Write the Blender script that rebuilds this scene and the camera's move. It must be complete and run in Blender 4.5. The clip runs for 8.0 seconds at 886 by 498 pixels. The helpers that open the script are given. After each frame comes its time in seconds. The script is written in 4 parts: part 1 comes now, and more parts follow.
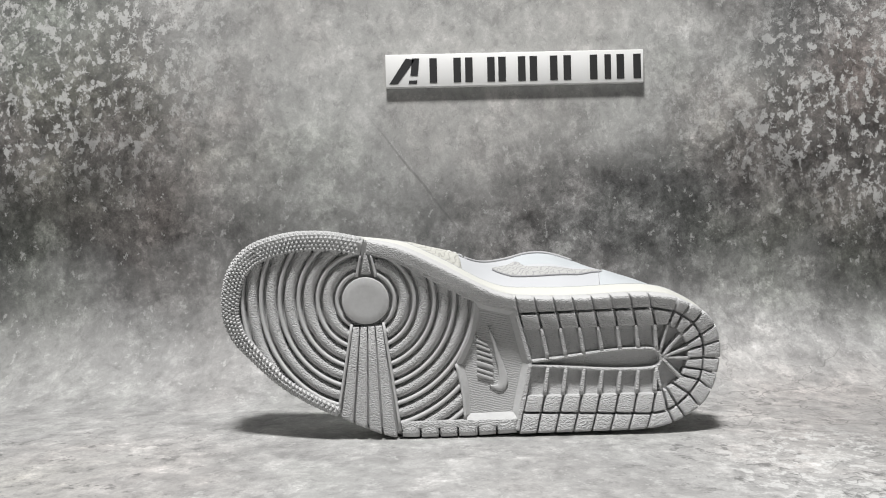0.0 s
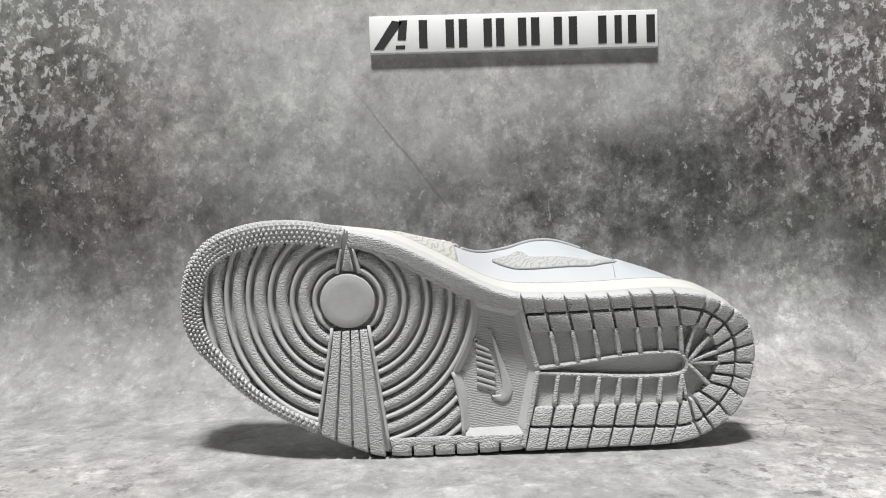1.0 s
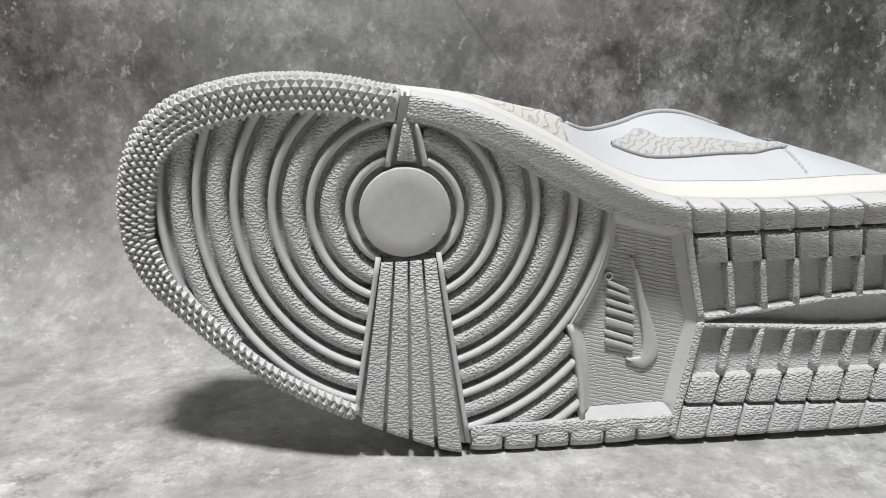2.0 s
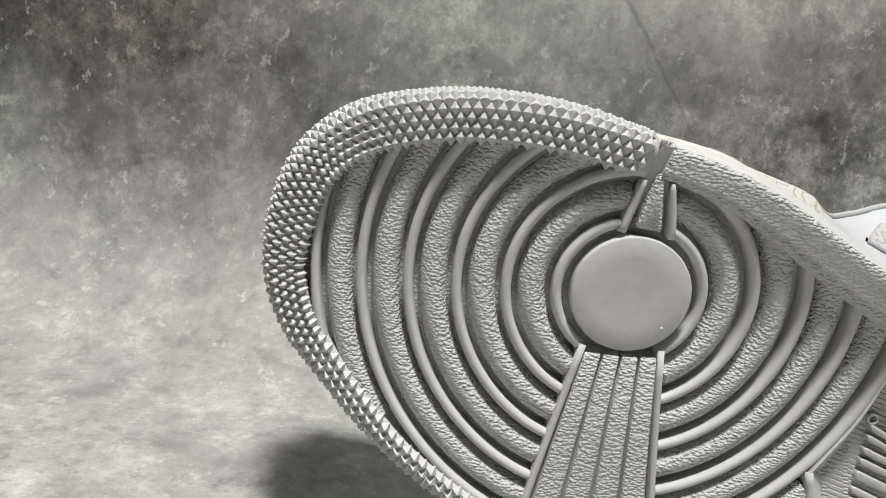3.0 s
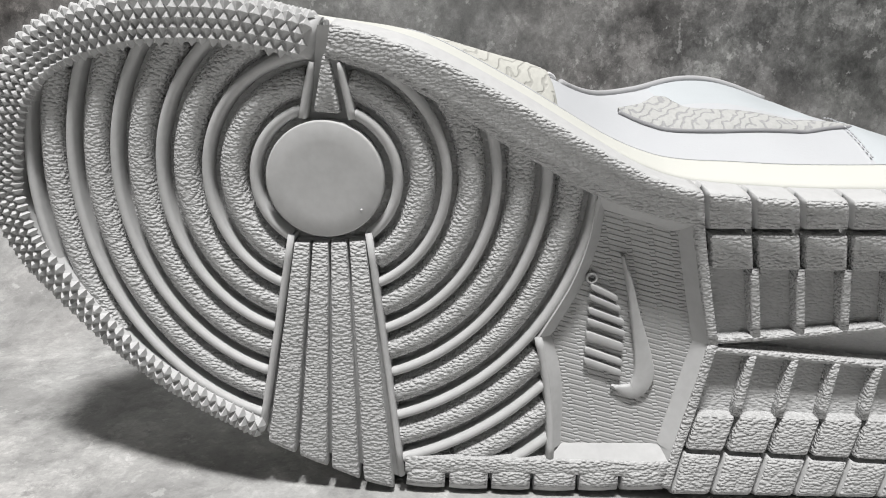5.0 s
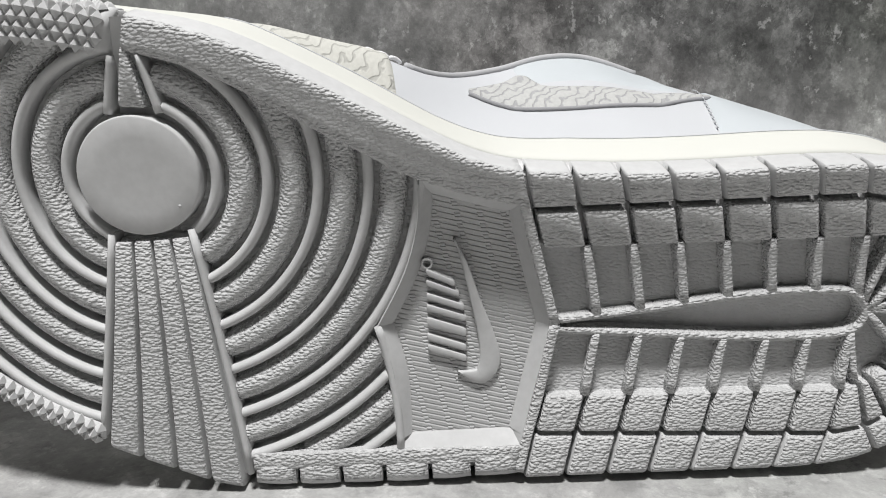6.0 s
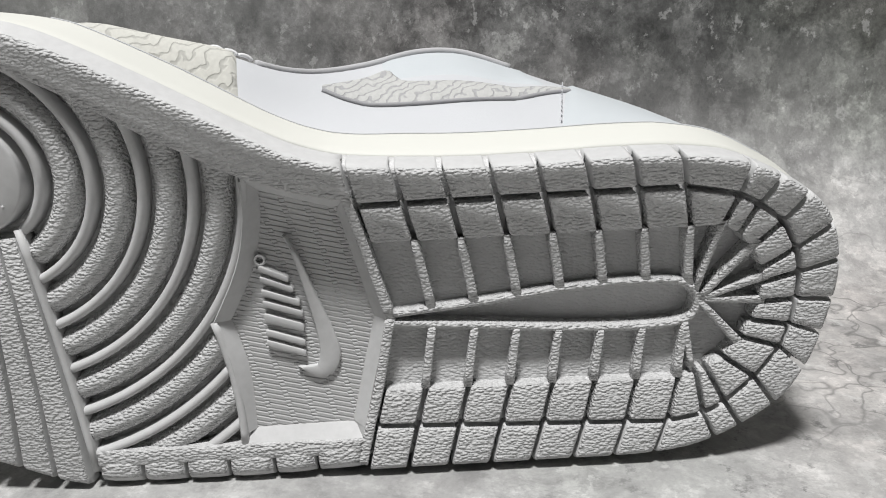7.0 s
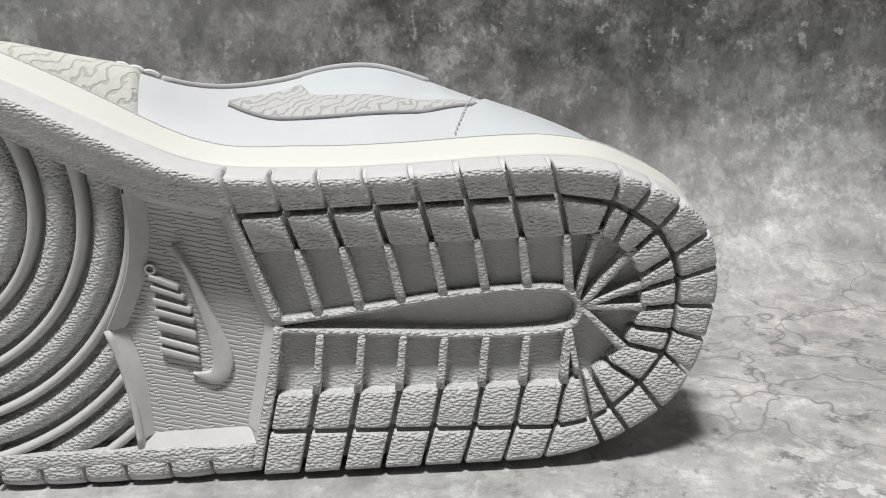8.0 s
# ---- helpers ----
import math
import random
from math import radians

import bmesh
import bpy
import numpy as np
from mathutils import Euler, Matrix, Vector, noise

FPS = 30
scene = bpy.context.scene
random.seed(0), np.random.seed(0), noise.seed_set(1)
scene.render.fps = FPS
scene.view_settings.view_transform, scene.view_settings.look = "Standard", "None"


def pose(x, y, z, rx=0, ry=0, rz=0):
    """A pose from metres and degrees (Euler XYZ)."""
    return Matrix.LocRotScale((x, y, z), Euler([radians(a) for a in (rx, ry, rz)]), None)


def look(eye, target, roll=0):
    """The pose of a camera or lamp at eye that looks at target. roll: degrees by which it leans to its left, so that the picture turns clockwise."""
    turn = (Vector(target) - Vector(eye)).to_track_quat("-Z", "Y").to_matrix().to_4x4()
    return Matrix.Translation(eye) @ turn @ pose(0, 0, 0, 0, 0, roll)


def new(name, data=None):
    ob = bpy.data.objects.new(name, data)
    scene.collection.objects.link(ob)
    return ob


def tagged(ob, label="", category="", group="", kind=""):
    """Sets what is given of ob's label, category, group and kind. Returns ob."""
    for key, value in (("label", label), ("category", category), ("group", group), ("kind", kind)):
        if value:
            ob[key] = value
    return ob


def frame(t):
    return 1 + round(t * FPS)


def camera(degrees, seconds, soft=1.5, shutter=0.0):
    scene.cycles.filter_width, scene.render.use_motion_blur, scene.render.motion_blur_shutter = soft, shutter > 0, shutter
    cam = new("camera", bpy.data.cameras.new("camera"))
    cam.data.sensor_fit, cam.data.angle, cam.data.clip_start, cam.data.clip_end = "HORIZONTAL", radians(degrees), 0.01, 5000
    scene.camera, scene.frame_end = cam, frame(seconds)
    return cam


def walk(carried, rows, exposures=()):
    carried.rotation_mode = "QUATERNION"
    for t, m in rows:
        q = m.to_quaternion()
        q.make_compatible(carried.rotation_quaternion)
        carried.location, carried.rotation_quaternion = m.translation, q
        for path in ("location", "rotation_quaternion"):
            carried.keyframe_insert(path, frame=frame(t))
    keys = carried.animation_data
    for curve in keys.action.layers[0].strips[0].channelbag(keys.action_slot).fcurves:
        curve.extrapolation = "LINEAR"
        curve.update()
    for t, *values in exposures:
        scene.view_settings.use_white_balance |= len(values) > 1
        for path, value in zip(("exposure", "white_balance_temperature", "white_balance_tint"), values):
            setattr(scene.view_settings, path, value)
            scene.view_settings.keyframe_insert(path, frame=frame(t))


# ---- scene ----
# the camera and its way: seconds, eye, turn
cam = camera(63.2, 8.0, soft=1.0)
PATH = [
    (0, 0.0000, 0.0000, 0.1120, 90.00, 1.30, 0.00),
    (0.5, -0.0046, 0.0152, 0.1108, 89.34, 1.60, -0.30),
    (1, -0.0021, 0.0588, 0.1222, 87.72, 1.68, -0.86),
    (1.2, -0.0010, 0.0978, 0.1245, 86.45, 1.58, -1.50),
    (1.5, -0.0073, 0.1418, 0.1184, 81.96, 1.10, -4.38),
    (1.7, -0.0213, 0.1757, 0.1167, 78.03, 1.25, -5.29),
    (1.8, -0.0286, 0.1852, 0.1185, 77.00, 1.14, -5.38),
    (2, -0.0523, 0.2103, 0.1196, 77.30, 0.85, -4.68),
    (2.1, -0.0633, 0.2277, 0.1147, 78.64, 0.41, -3.85),
    (2.2, -0.0672, 0.2452, 0.1150, 78.80, -1.40, -0.10),
    (3.3, -0.0962, 0.2635, 0.1179, 80.23, -9.04, 0.31),
    (3.5, -0.0947, 0.2608, 0.1133, 81.49, -9.00, -0.21),
    (4, -0.0693, 0.2587, 0.1104, 79.71, -6.83, 0.31),
    (4.2, -0.0576, 0.2583, 0.1092, 78.90, -5.65, 0.46),
    (4.5, -0.0436, 0.2579, 0.1073, 77.60, -3.76, 0.69),
    (5, -0.0177, 0.2582, 0.1072, 76.37, -1.45, 0.59),
    (5.2, -0.0079, 0.2595, 0.1059, 76.23, -0.63, 0.40),
    (6.5, 0.0355, 0.2613, 0.1057, 75.32, 1.58, -1.81),
    (7, 0.0601, 0.2588, 0.1059, 75.05, 1.79, -1.94),
    (7.5, 0.0923, 0.2549, 0.1059, 75.77, 1.73, -1.12),
    (8, 0.0916, 0.2532, 0.1050, 76.11, 2.11, -1.26),
]
walk(cam, [(t, pose(x, y, z + 0.001, rx, ry, rz)) for t, x, y, z, rx, ry, rz in PATH],
     exposures=[(0.0, 0.0, 6500, 10), (1.5, 0.02, 6450, 10), (2.2, -0.06, 6450, 10), (3.5, 0.04, 6780, 8), (4.0, -0.04, 6650, 11), (5.0, -0.02, 6520, 10), (6.5, -0.10, 6470, 10), (8.0, -0.14, 6520, 10)])

# ---- light: a soft ceiling lamp over the backdrop, in a plain dark unseen room ----
world = bpy.data.worlds.new("world")
scene.world = world
world.use_nodes = True
world.node_tree.nodes["Background"].inputs["Color"].default_value = (0.9, 0.95, 1.0, 1)
world.node_tree.nodes["Background"].inputs["Strength"].default_value = 0.005


def area_lamp(name, at, target, sx, sy, watts, colour):
    data = bpy.data.lights.new(name, "AREA")
    data.shape, data.size, data.size_y = "RECTANGLE", sx, sy
    data.energy, data.color = watts, colour
    ob = new(name, data)
    ob.matrix_world = look(at, target)
    return ob


area_lamp("ceiling_lamp_light", (-0.08, -0.06, 1.70), (0.05, 0.43, 0.05), 0.28, 0.20, 47, (1.0, 0.995, 0.985))


# ---- materials ----
def shader(name):
    m = bpy.data.materials.new(name)
    m.use_nodes = True
    nt = m.node_tree
    return m, nt, nt.nodes["Principled BSDF"]


def node(nt, kind, **values):
    n = nt.nodes.new(kind)
    for key, v in values.items():
        n.inputs[key.replace("_", " ")].default_value = v
    return n


def ramp(nt, src, stops):
    r = nt.nodes.new("ShaderNodeValToRGB")
    while len(r.color_ramp.elements) < len(stops):
        r.color_ramp.elements.new(0.5)
    for e, (p, c) in zip(r.color_ramp.elements, stops):
        e.position = p
        e.color = (*c, 1) if len(c) == 3 else c
    nt.links.new(src, r.inputs["Fac"])
    return r.outputs["Color"]


def grey(v, warm=0.0):
    return (v * (1 + warm), v, v * (1 - warm))


def mix(nt, a, b, fac, how="MIX"):
    n = nt.nodes.new("ShaderNodeMix")
    n.data_type, n.blend_type = "RGBA", how
    for sock, v in ((n.inputs[0], fac), (n.inputs[6], a), (n.inputs[7], b)):
        if isinstance(v, (int, float)):
            sock.default_value = v
        elif isinstance(v, tuple):
            sock.default_value = (*v, 1)
        else:
            nt.links.new(v, sock)
    return n.outputs[2]


def coords(nt, scale=(1, 1, 1), turn=(0, 0, 0)):
    tc = nt.nodes.new("ShaderNodeTexCoord")
    mp = nt.nodes.new("ShaderNodeMapping")
    mp.inputs["Scale"].default_value = scale
    mp.inputs["Rotation"].default_value = turn
    nt.links.new(tc.outputs["Object"], mp.inputs["Vector"])
    return mp.outputs["Vector"]


def noise_tex(nt, vec, scale, detail=4.0, rough=0.55, distort=0.0):
    n = node(nt, "ShaderNodeTexNoise", Scale=scale, Detail=detail, Roughness=rough, Distortion=distort)
    nt.links.new(vec, n.inputs["Vector"])
    return n.outputs["Fac"]


def bump(nt, bsdf, height, strength, distance, below=None):
    b = node(nt, "ShaderNodeBump", Strength=strength, Distance=distance)
    nt.links.new(height, b.inputs["Height"])
    if below is not None:
        nt.links.new(below, b.inputs["Normal"])
    nt.links.new(b.outputs["Normal"], bsdf.inputs["Normal"])
    return b.outputs["Normal"]


def rubber(name, base, grain=0.0, rough=0.6):
    """Moulded pale grey rubber; grain: the depth of its pebbled skin."""
    m, nt, b = shader(name)
    v = coords(nt)
    big = noise_tex(nt, v, 26, 3)
    fine = noise_tex(nt, v, 420, 3)
    c = ramp(nt, big, [(0.3, grey(base * 0.95)), (0.7, grey(base * 1.04))])
    c = mix(nt, c, ramp(nt, fine, [(0.35, grey(0.93)), (0.65, grey(1.0))]), 1.0, "MULTIPLY")
    nt.links.new(c, b.inputs["Base Color"])
    b.inputs["Roughness"].default_value = rough
    b.inputs["Specular IOR Level"].default_value = 0.35
    if grain > 0:
        # worn pebbles, wider than high, close together
        v2 = coords(nt, (0.58, 0.8, 1.0))
        vo = node(nt, "ShaderNodeTexVoronoi", Scale=1400.0, Randomness=0.95)
        vo.feature = "SMOOTH_F1"
        vo.inputs["Smoothness"].default_value = 0.22
        nt.links.new(v2, vo.inputs["Vector"])
        domes = ramp(nt, vo.outputs["Distance"], [(0.05, (1, 1, 1)), (0.35, grey(0.70)), (0.75, (0, 0, 0))])
        wrinkle = ramp(nt, noise_tex(nt, v2, 2100, 1.5), [(0.3, (0, 0, 0)), (0.7, (1, 1, 1))])
        bump(nt, b, mix(nt, domes, wrinkle, 0.2), 1.0, grain)
    else:
        bump(nt, b, fine, 0.25, 0.00015)
    return m


RUBBER = rubber("grained_rubber", 0.53, 0.00060, 0.55)
RUBBER_FINE = rubber("fine_rubber", 0.53, 0.00026)
RUBBER_SMOOTH = rubber("smooth_rubber", 0.53)
RUBBER_STUD = rubber("studded_rubber", 0.54)


def weave_rubber():
    """Arch floor: columns of short raised dashes, each column half a step off the next."""
    m, nt, b = shader("dashed_rubber")
    v = coords(nt, (1, 1, 1), (radians(-90), 0, 0))
    mp = nt.nodes.new("ShaderNodeMapping")
    mp.inputs["Rotation"].default_value = (0, 0, radians(76))
    nt.links.new(v, mp.inputs["Vector"])
    sep = nt.nodes.new("ShaderNodeSeparateXYZ")
    nt.links.new(mp.outputs["Vector"], sep.inputs[0])

    def calc(how, a, k=None, plus=None):
        q = nt.nodes.new("ShaderNodeMath")
        q.operation = how
        for slot, val in enumerate((a, k, plus)):
            if val is None:
                continue
            if isinstance(val, (int, float)):
                q.inputs[slot].default_value = val
            else:
                nt.links.new(val, q.inputs[slot])
        return q.outputs[0]

    across = calc("MULTIPLY", sep.outputs["Y"], 1 / 0.0054)
    lean = calc("MULTIPLY_ADD", sep.outputs["Y"], -0.52, sep.outputs["X"])
    long_ = ramp(nt, calc("FRACT", calc("MULTIPLY", lean, 1 / 0.0015)), [(0.0, (0, 0, 0)), (0.12, (0, 0, 0)), (0.30, (1, 1, 1)), (0.85, (0.8, 0.8, 0.8)), (1.0, (0, 0, 0))])
    short = ramp(nt, calc("FRACT", calc("MULTIPLY", calc("MULTIPLY_ADD", sep.outputs["Y"], -0.25, sep.outputs["X"]), 1 / 0.00098)), [(0.0, (0, 0, 0)), (0.3, (1, 1, 1)), (0.65, (1, 1, 1)), (1.0, (0, 0, 0))])
    ladder = ramp(nt, calc("FRACT", across), [(0.0, (0, 0, 0)), (0.74, (0, 0, 0)), (0.77, (1, 1, 1)), (0.97, (1, 1, 1)), (1.0, (0, 0, 0))])
    dashes = mix(nt, long_, short, ladder)
    c = ramp(nt, noise_tex(nt, v, 60, 3), [(0.3, grey(0.46)), (0.7, grey(0.50))])
    nt.links.new(c, b.inputs["Base Color"])
    b.inputs["Roughness"].default_value = 0.6
    bump(nt, b, dashes, 1.0, 0.00032)
    return m


RUBBER_DASH = weave_rubber()


def concrete():
    """The backdrop sheet: mottled grey plaster with flaked pale spots, dark stains and hair cracks."""
    m, nt, b = shader("mottled_concrete")
    v = coords(nt)

    def region(x, y, z, rx, rz, hard=0.5):
        """A ragged blot of the print, round a place on the sheet."""
        mp = nt.nodes.new("ShaderNodeMapping")
        mp.inputs["Location"].default_value = (-x / rx, -y / rx, -z / rz)
        mp.inputs["Scale"].default_value = (1 / rx, 1 / rx, 1 / rz)
        nt.links.new(warped, mp.inputs["Vector"])
        g = nt.nodes.new("ShaderNodeTexGradient")
        g.gradient_type = "SPHERICAL"
        nt.links.new(mp.outputs["Vector"], g.inputs["Vector"])
        return ramp(nt, g.outputs["Fac"], [(0.02, (0, 0, 0)), (hard, (1, 1, 1))])

    wn = node(nt, "ShaderNodeTexNoise", Scale=9.0, Detail=4.0, Roughness=0.6)
    nt.links.new(v, wn.inputs["Vector"])
    wa = nt.nodes.new("ShaderNodeVectorMath")
    wa.operation = "MULTIPLY_ADD"
    nt.links.new(wn.outputs["Color"], wa.inputs[0])
    wa.inputs[1].default_value = (0.16, 0.16, 0.16)
    sh = nt.nodes.new("ShaderNodeVectorMath")
    sh.operation = "ADD"
    nt.links.new(v, sh.inputs[0])
    sh.inputs[1].default_value = (-0.08, -0.08, -0.08)
    nt.links.new(sh.outputs[0], wa.inputs[2])
    warped = wa.outputs[0]

    cloud = noise_tex(nt, v, 8.5, 6, 0.62, 0.25)
    mid = noise_tex(nt, coords(nt, (1, 1, 0.8)), 30, 7, 0.72, 0.25)
    fine = noise_tex(nt, v, 170, 6, 0.75)
    flake = noise_tex(nt, coords(nt, (1.15, 1.0, 0.9)), 115, 6, 0.72, 0.25)
    c = ramp(nt, cloud, [(0.30, (0.095, 0.095, 0.094)), (0.45, (0.17, 0.17, 0.168)), (0.56, (0.26, 0.259, 0.255)), (0.70, (0.37, 0.368, 0.36))])
    c = mix(nt, c, ramp(nt, mid, [(0.32, grey(0.22)), (0.5, grey(0.50)), (0.68, grey(0.80))]), 0.65, "OVERLAY")
    c = mix(nt, c, ramp(nt, fine, [(0.32, grey(0.22)), (0.68, grey(0.78))]), 0.6, "OVERLAY")
    blotch = noise_tex(nt, coords(nt, (1.0, 1.0, 0.85), (0.2, 0.5, 0.1)), 62, 8, 0.75, 0.2)
    c = mix(nt, c, ramp(nt, blotch, [(0.40, grey(0.22)), (0.5, grey(0.5)), (0.60, grey(0.78))]), 0.5, "OVERLAY")
    # layers of the plaster, torn off along sharp edges
    for k, (turn, sc, lo) in enumerate((((0.1, 0.7, 0.2), 34, 0.53), ((0.6, 0.2, 0.4), 58, 0.55))):
        peel = noise_tex(nt, coords(nt, (1.0, 1.0, 0.9), turn), sc, 10, 0.66, 0.15)
        c = mix(nt, c, ramp(nt, peel, [(lo - 0.12, grey(0.40)), (lo, grey(0.44)), (lo + 0.012, grey(0.64 - 0.03 * k)), (lo + 0.12, grey(0.55))]), 0.85, "OVERLAY")
        c = mix(nt, c, ramp(nt, peel, [(lo - 0.014, grey(0.5)), (lo, grey(0.40)), (lo + 0.010, grey(0.5))]), 0.8, "OVERLAY")
    grit = noise_tex(nt, v, 780, 4, 0.7)
    c = mix(nt, c, ramp(nt, grit, [(0.38, grey(0.30)), (0.62, grey(0.70))]), 0.35, "OVERLAY")
    # rusty tints on the print
    for args in ((-0.27, 0.602, 0.20, 0.16, 0.13), (0.33, 0.602, 0.19, 0.16, 0.10), (0.28, 0.46, 0.0, 0.15, 0.12), (-0.2, 0.36, 0.0, 0.12, 0.1)):
        c = mix(nt, c, mix(nt, c, (1.04, 0.975, 0.945), 1.0, "MULTIPLY"), region(*args))
    # faint warm and green washes
    wash = noise_tex(nt, coords(nt, (1, 1, 1), (0.4, 0.2, 0.9)), 5.0, 3)
    c = mix(nt, c, ramp(nt, wash, [(0.34, (0.487, 0.52, 0.475)), (0.5, (0.5, 0.5, 0.5)), (0.64, (0.53, 0.495, 0.485))]), 0.9, "OVERLAY")
    # darker stains on the print
    for x, y, z, rx, rz, k in ((-0.36, 0.602, 0.13, 0.30, 0.16, 0.8), (0.36, 0.602, 0.14, 0.30, 0.11, 0.28), (0.14, 0.602, 0.14, 0.30, 0.07, 0.12)):
        c = mix(nt, c, mix(nt, c, (0.62, 0.62, 0.62), 1.0, "MULTIPLY"), mix(nt, region(x, y, z, rx, rz, 0.6), grey(k * 2), 1.0, "MULTIPLY"))
    # pale bare patch in the upper middle
    c = mix(nt, c, mix(nt, c, (0.62, 0.62, 0.60), 0.5), region(0.09, 0.602, 0.27, 0.24, 0.12, 0.7))
    c = mix(nt, c, mix(nt, c, (0.56, 0.56, 0.545), 0.35), region(-0.08, 0.602, 0.21, 0.17, 0.14, 0.7))
    c = mix(nt, c, mix(nt, c, (0.56, 0.56, 0.545), 0.4), region(-0.15, 0.602, 0.31, 0.20, 0.10, 0.7))
    # the ground part is blended paler: its stronger overhead light put into the colour
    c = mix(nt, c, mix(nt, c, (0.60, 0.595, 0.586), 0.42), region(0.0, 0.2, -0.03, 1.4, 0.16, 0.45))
    # fine scuffing over all of it
    scuff = noise_tex(nt, coords(nt, (1.0, 1.0, 0.8), (0.9, 0.4, 0.6)), 68, 9, 0.74, 0.3)
    c = mix(nt, c, ramp(nt, scuff, [(0.38, grey(0.30)), (0.48, grey(0.47)), (0.54, grey(0.50)), (0.62, grey(0.66))]), 0.6, "OVERLAY")
    # flaked pale spots, only in some regions
    spot = ramp(nt, flake, [(0.525, (0, 0, 0)), (0.565, (1, 1, 1))])
    areas = region(-0.34, 0.602, 0.30, 0.20, 0.14)
    for args in ((0.36, 0.602, 0.24, 0.17, 0.13), (0.22, 0.36, 0.0, 0.1, 0.1)):
        areas = mix(nt, areas, region(*args), 1.0, "LIGHTEN")
    c = mix(nt, c, (0.60, 0.60, 0.59), mix(nt, mix(nt, spot, areas, 1.0, "MULTIPLY"), grey(0.75), 1.0, "MULTIPLY"))
    specks = ramp(nt, noise_tex(nt, coords(nt, (1.1, 1.0, 0.9), (0.3, 0.1, 0.7)), 120, 5, 0.7), [(0.605, (0, 0, 0)), (0.655, (0.42, 0.42, 0.42))])
    c = mix(nt, c, (0.58, 0.58, 0.57), specks)
    # dark pits in and round the same regions
    pit = ramp(nt, noise_tex(nt, coords(nt, (1, 1, 1.2), (0.8, 0.3, 0.1)), 95, 6, 0.75), [(0.56, (0, 0, 0)), (0.64, (0.8, 0.8, 0.8))])
    pits = mix(nt, areas, mix(nt, region(0.24, 0.40, 0.0, 0.24, 0.1), region(-0.22, 0.38, 0.0, 0.15, 0.1), 1.0, "LIGHTEN"), 1.0, "LIGHTEN")
    c = mix(nt, c, (0.13, 0.13, 0.128), mix(nt, pit, pits, 1.0, "MULTIPLY"))
    chip = noise_tex(nt, coords(nt, (1, 1, 0.8), (0.5, 0.9, 0.3)), 70, 8, 0.7)
    c = mix(nt, c, (0.15, 0.15, 0.147), ramp(nt, chip, [(0.615, (0, 0, 0)), (0.645, (0.3, 0.3, 0.3))]))
    # hair cracks
    vo = node(nt, "ShaderNodeTexVoronoi", Scale=24.0, Randomness=1.0)
    vo.feature = "DISTANCE_TO_EDGE"
    nt.links.new(warped, vo.inputs["Vector"])
    crack = ramp(nt, vo.outputs["Distance"], [(0.0, (1, 1, 1)), (0.02, (0, 0, 0))])
    cw = mix(nt, region(0.27, 0.49, 0.0, 0.13, 0.2), region(0.2, 0.30, 0.0, 0.08, 0.1), 1.0, "LIGHTEN")
    c = mix(nt, c, (0.09, 0.09, 0.088), mix(nt, mix(nt, crack, cw, 1.0, "MULTIPLY"), grey(0.65), 1.0, "MULTIPLY"))
    # one long slanting scratch down the wall
    mp = nt.nodes.new("ShaderNodeMapping")
    mp.vector_type = "TEXTURE"
    mp.inputs["Location"].default_value = (-0.014, 0.602, 0.169)
    mp.inputs["Rotation"].default_value = (0, radians(53), 0)
    mp.inputs["Scale"].default_value = (0.085, 1.0, 0.0013)
    wob = nt.nodes.new("ShaderNodeVectorMath")
    wob.operation = "MULTIPLY_ADD"
    nz = node(nt, "ShaderNodeTexNoise", Scale=45.0, Detail=4.0)
    nt.links.new(v, nz.inputs["Vector"])
    nt.links.new(nz.outputs["Color"], wob.inputs[0])
    wob.inputs[1].default_value = (0.004, 0.0, 0.004)
    nt.links.new(v, wob.inputs[2])
    nt.links.new(wob.outputs[0], mp.inputs["Vector"])
    g = nt.nodes.new("ShaderNodeTexGradient")
    g.gradient_type = "SPHERICAL"
    nt.links.new(mp.outputs["Vector"], g.inputs["Vector"])
    line_ = ramp(nt, g.outputs["Fac"], [(0.0, (0, 0, 0)), (0.6, (0.42, 0.42, 0.42))])
    c = mix(nt, c, (0.10, 0.10, 0.098), line_)
    nt.links.new(c, b.inputs["Base Color"])
    b.inputs["Roughness"].default_value = 0.62
    b.inputs["Specular IOR Level"].default_value = 0.3
    n1 = bump(nt, b, fine, 0.3, 0.0006)
    bump(nt, b, mid, 0.3, 0.0015, n1)
    return m


CONCRETE = concrete()


def plain(name, colour, rough=0.6, grain_scale=300, grain_depth=0.0002, vary=0.05):
    m, nt, b = shader(name)
    v = coords(nt)
    n = noise_tex(nt, v, grain_scale, 4)
    big = noise_tex(nt, v, 30, 3)
    lo = tuple(x * (1 - vary) for x in colour)
    nt.links.new(ramp(nt, big, [(0.3, lo), (0.7, colour)]), b.inputs["Base Color"])
    b.inputs["Roughness"].default_value = rough
    bump(nt, b, n, 0.35, grain_depth)
    return m


MIDSOLE = plain("cream_midsole", (0.60, 0.60, 0.56), 0.55, 500, 0.0001, 0.02)
LEATHER_WHITE = plain("white_leather", (0.52, 0.53, 0.55), 0.5, 700, 0.00025, 0.03)
LEATHER_BLUE = plain("cool_white_leather", (0.50, 0.53, 0.55), 0.5, 700, 0.00025, 0.03)
STITCH_PALE = plain("pale_stitch", (0.50, 0.51, 0.53), 0.8, 900, 0.0003, 0.1)
STITCH = plain("grey_edge", (0.30, 0.30, 0.31), 0.8, 900, 0.0003, 0.1)
LINING = plain("grey_lining", (0.42, 0.42, 0.43), 0.9, 900, 0.0004, 0.1)
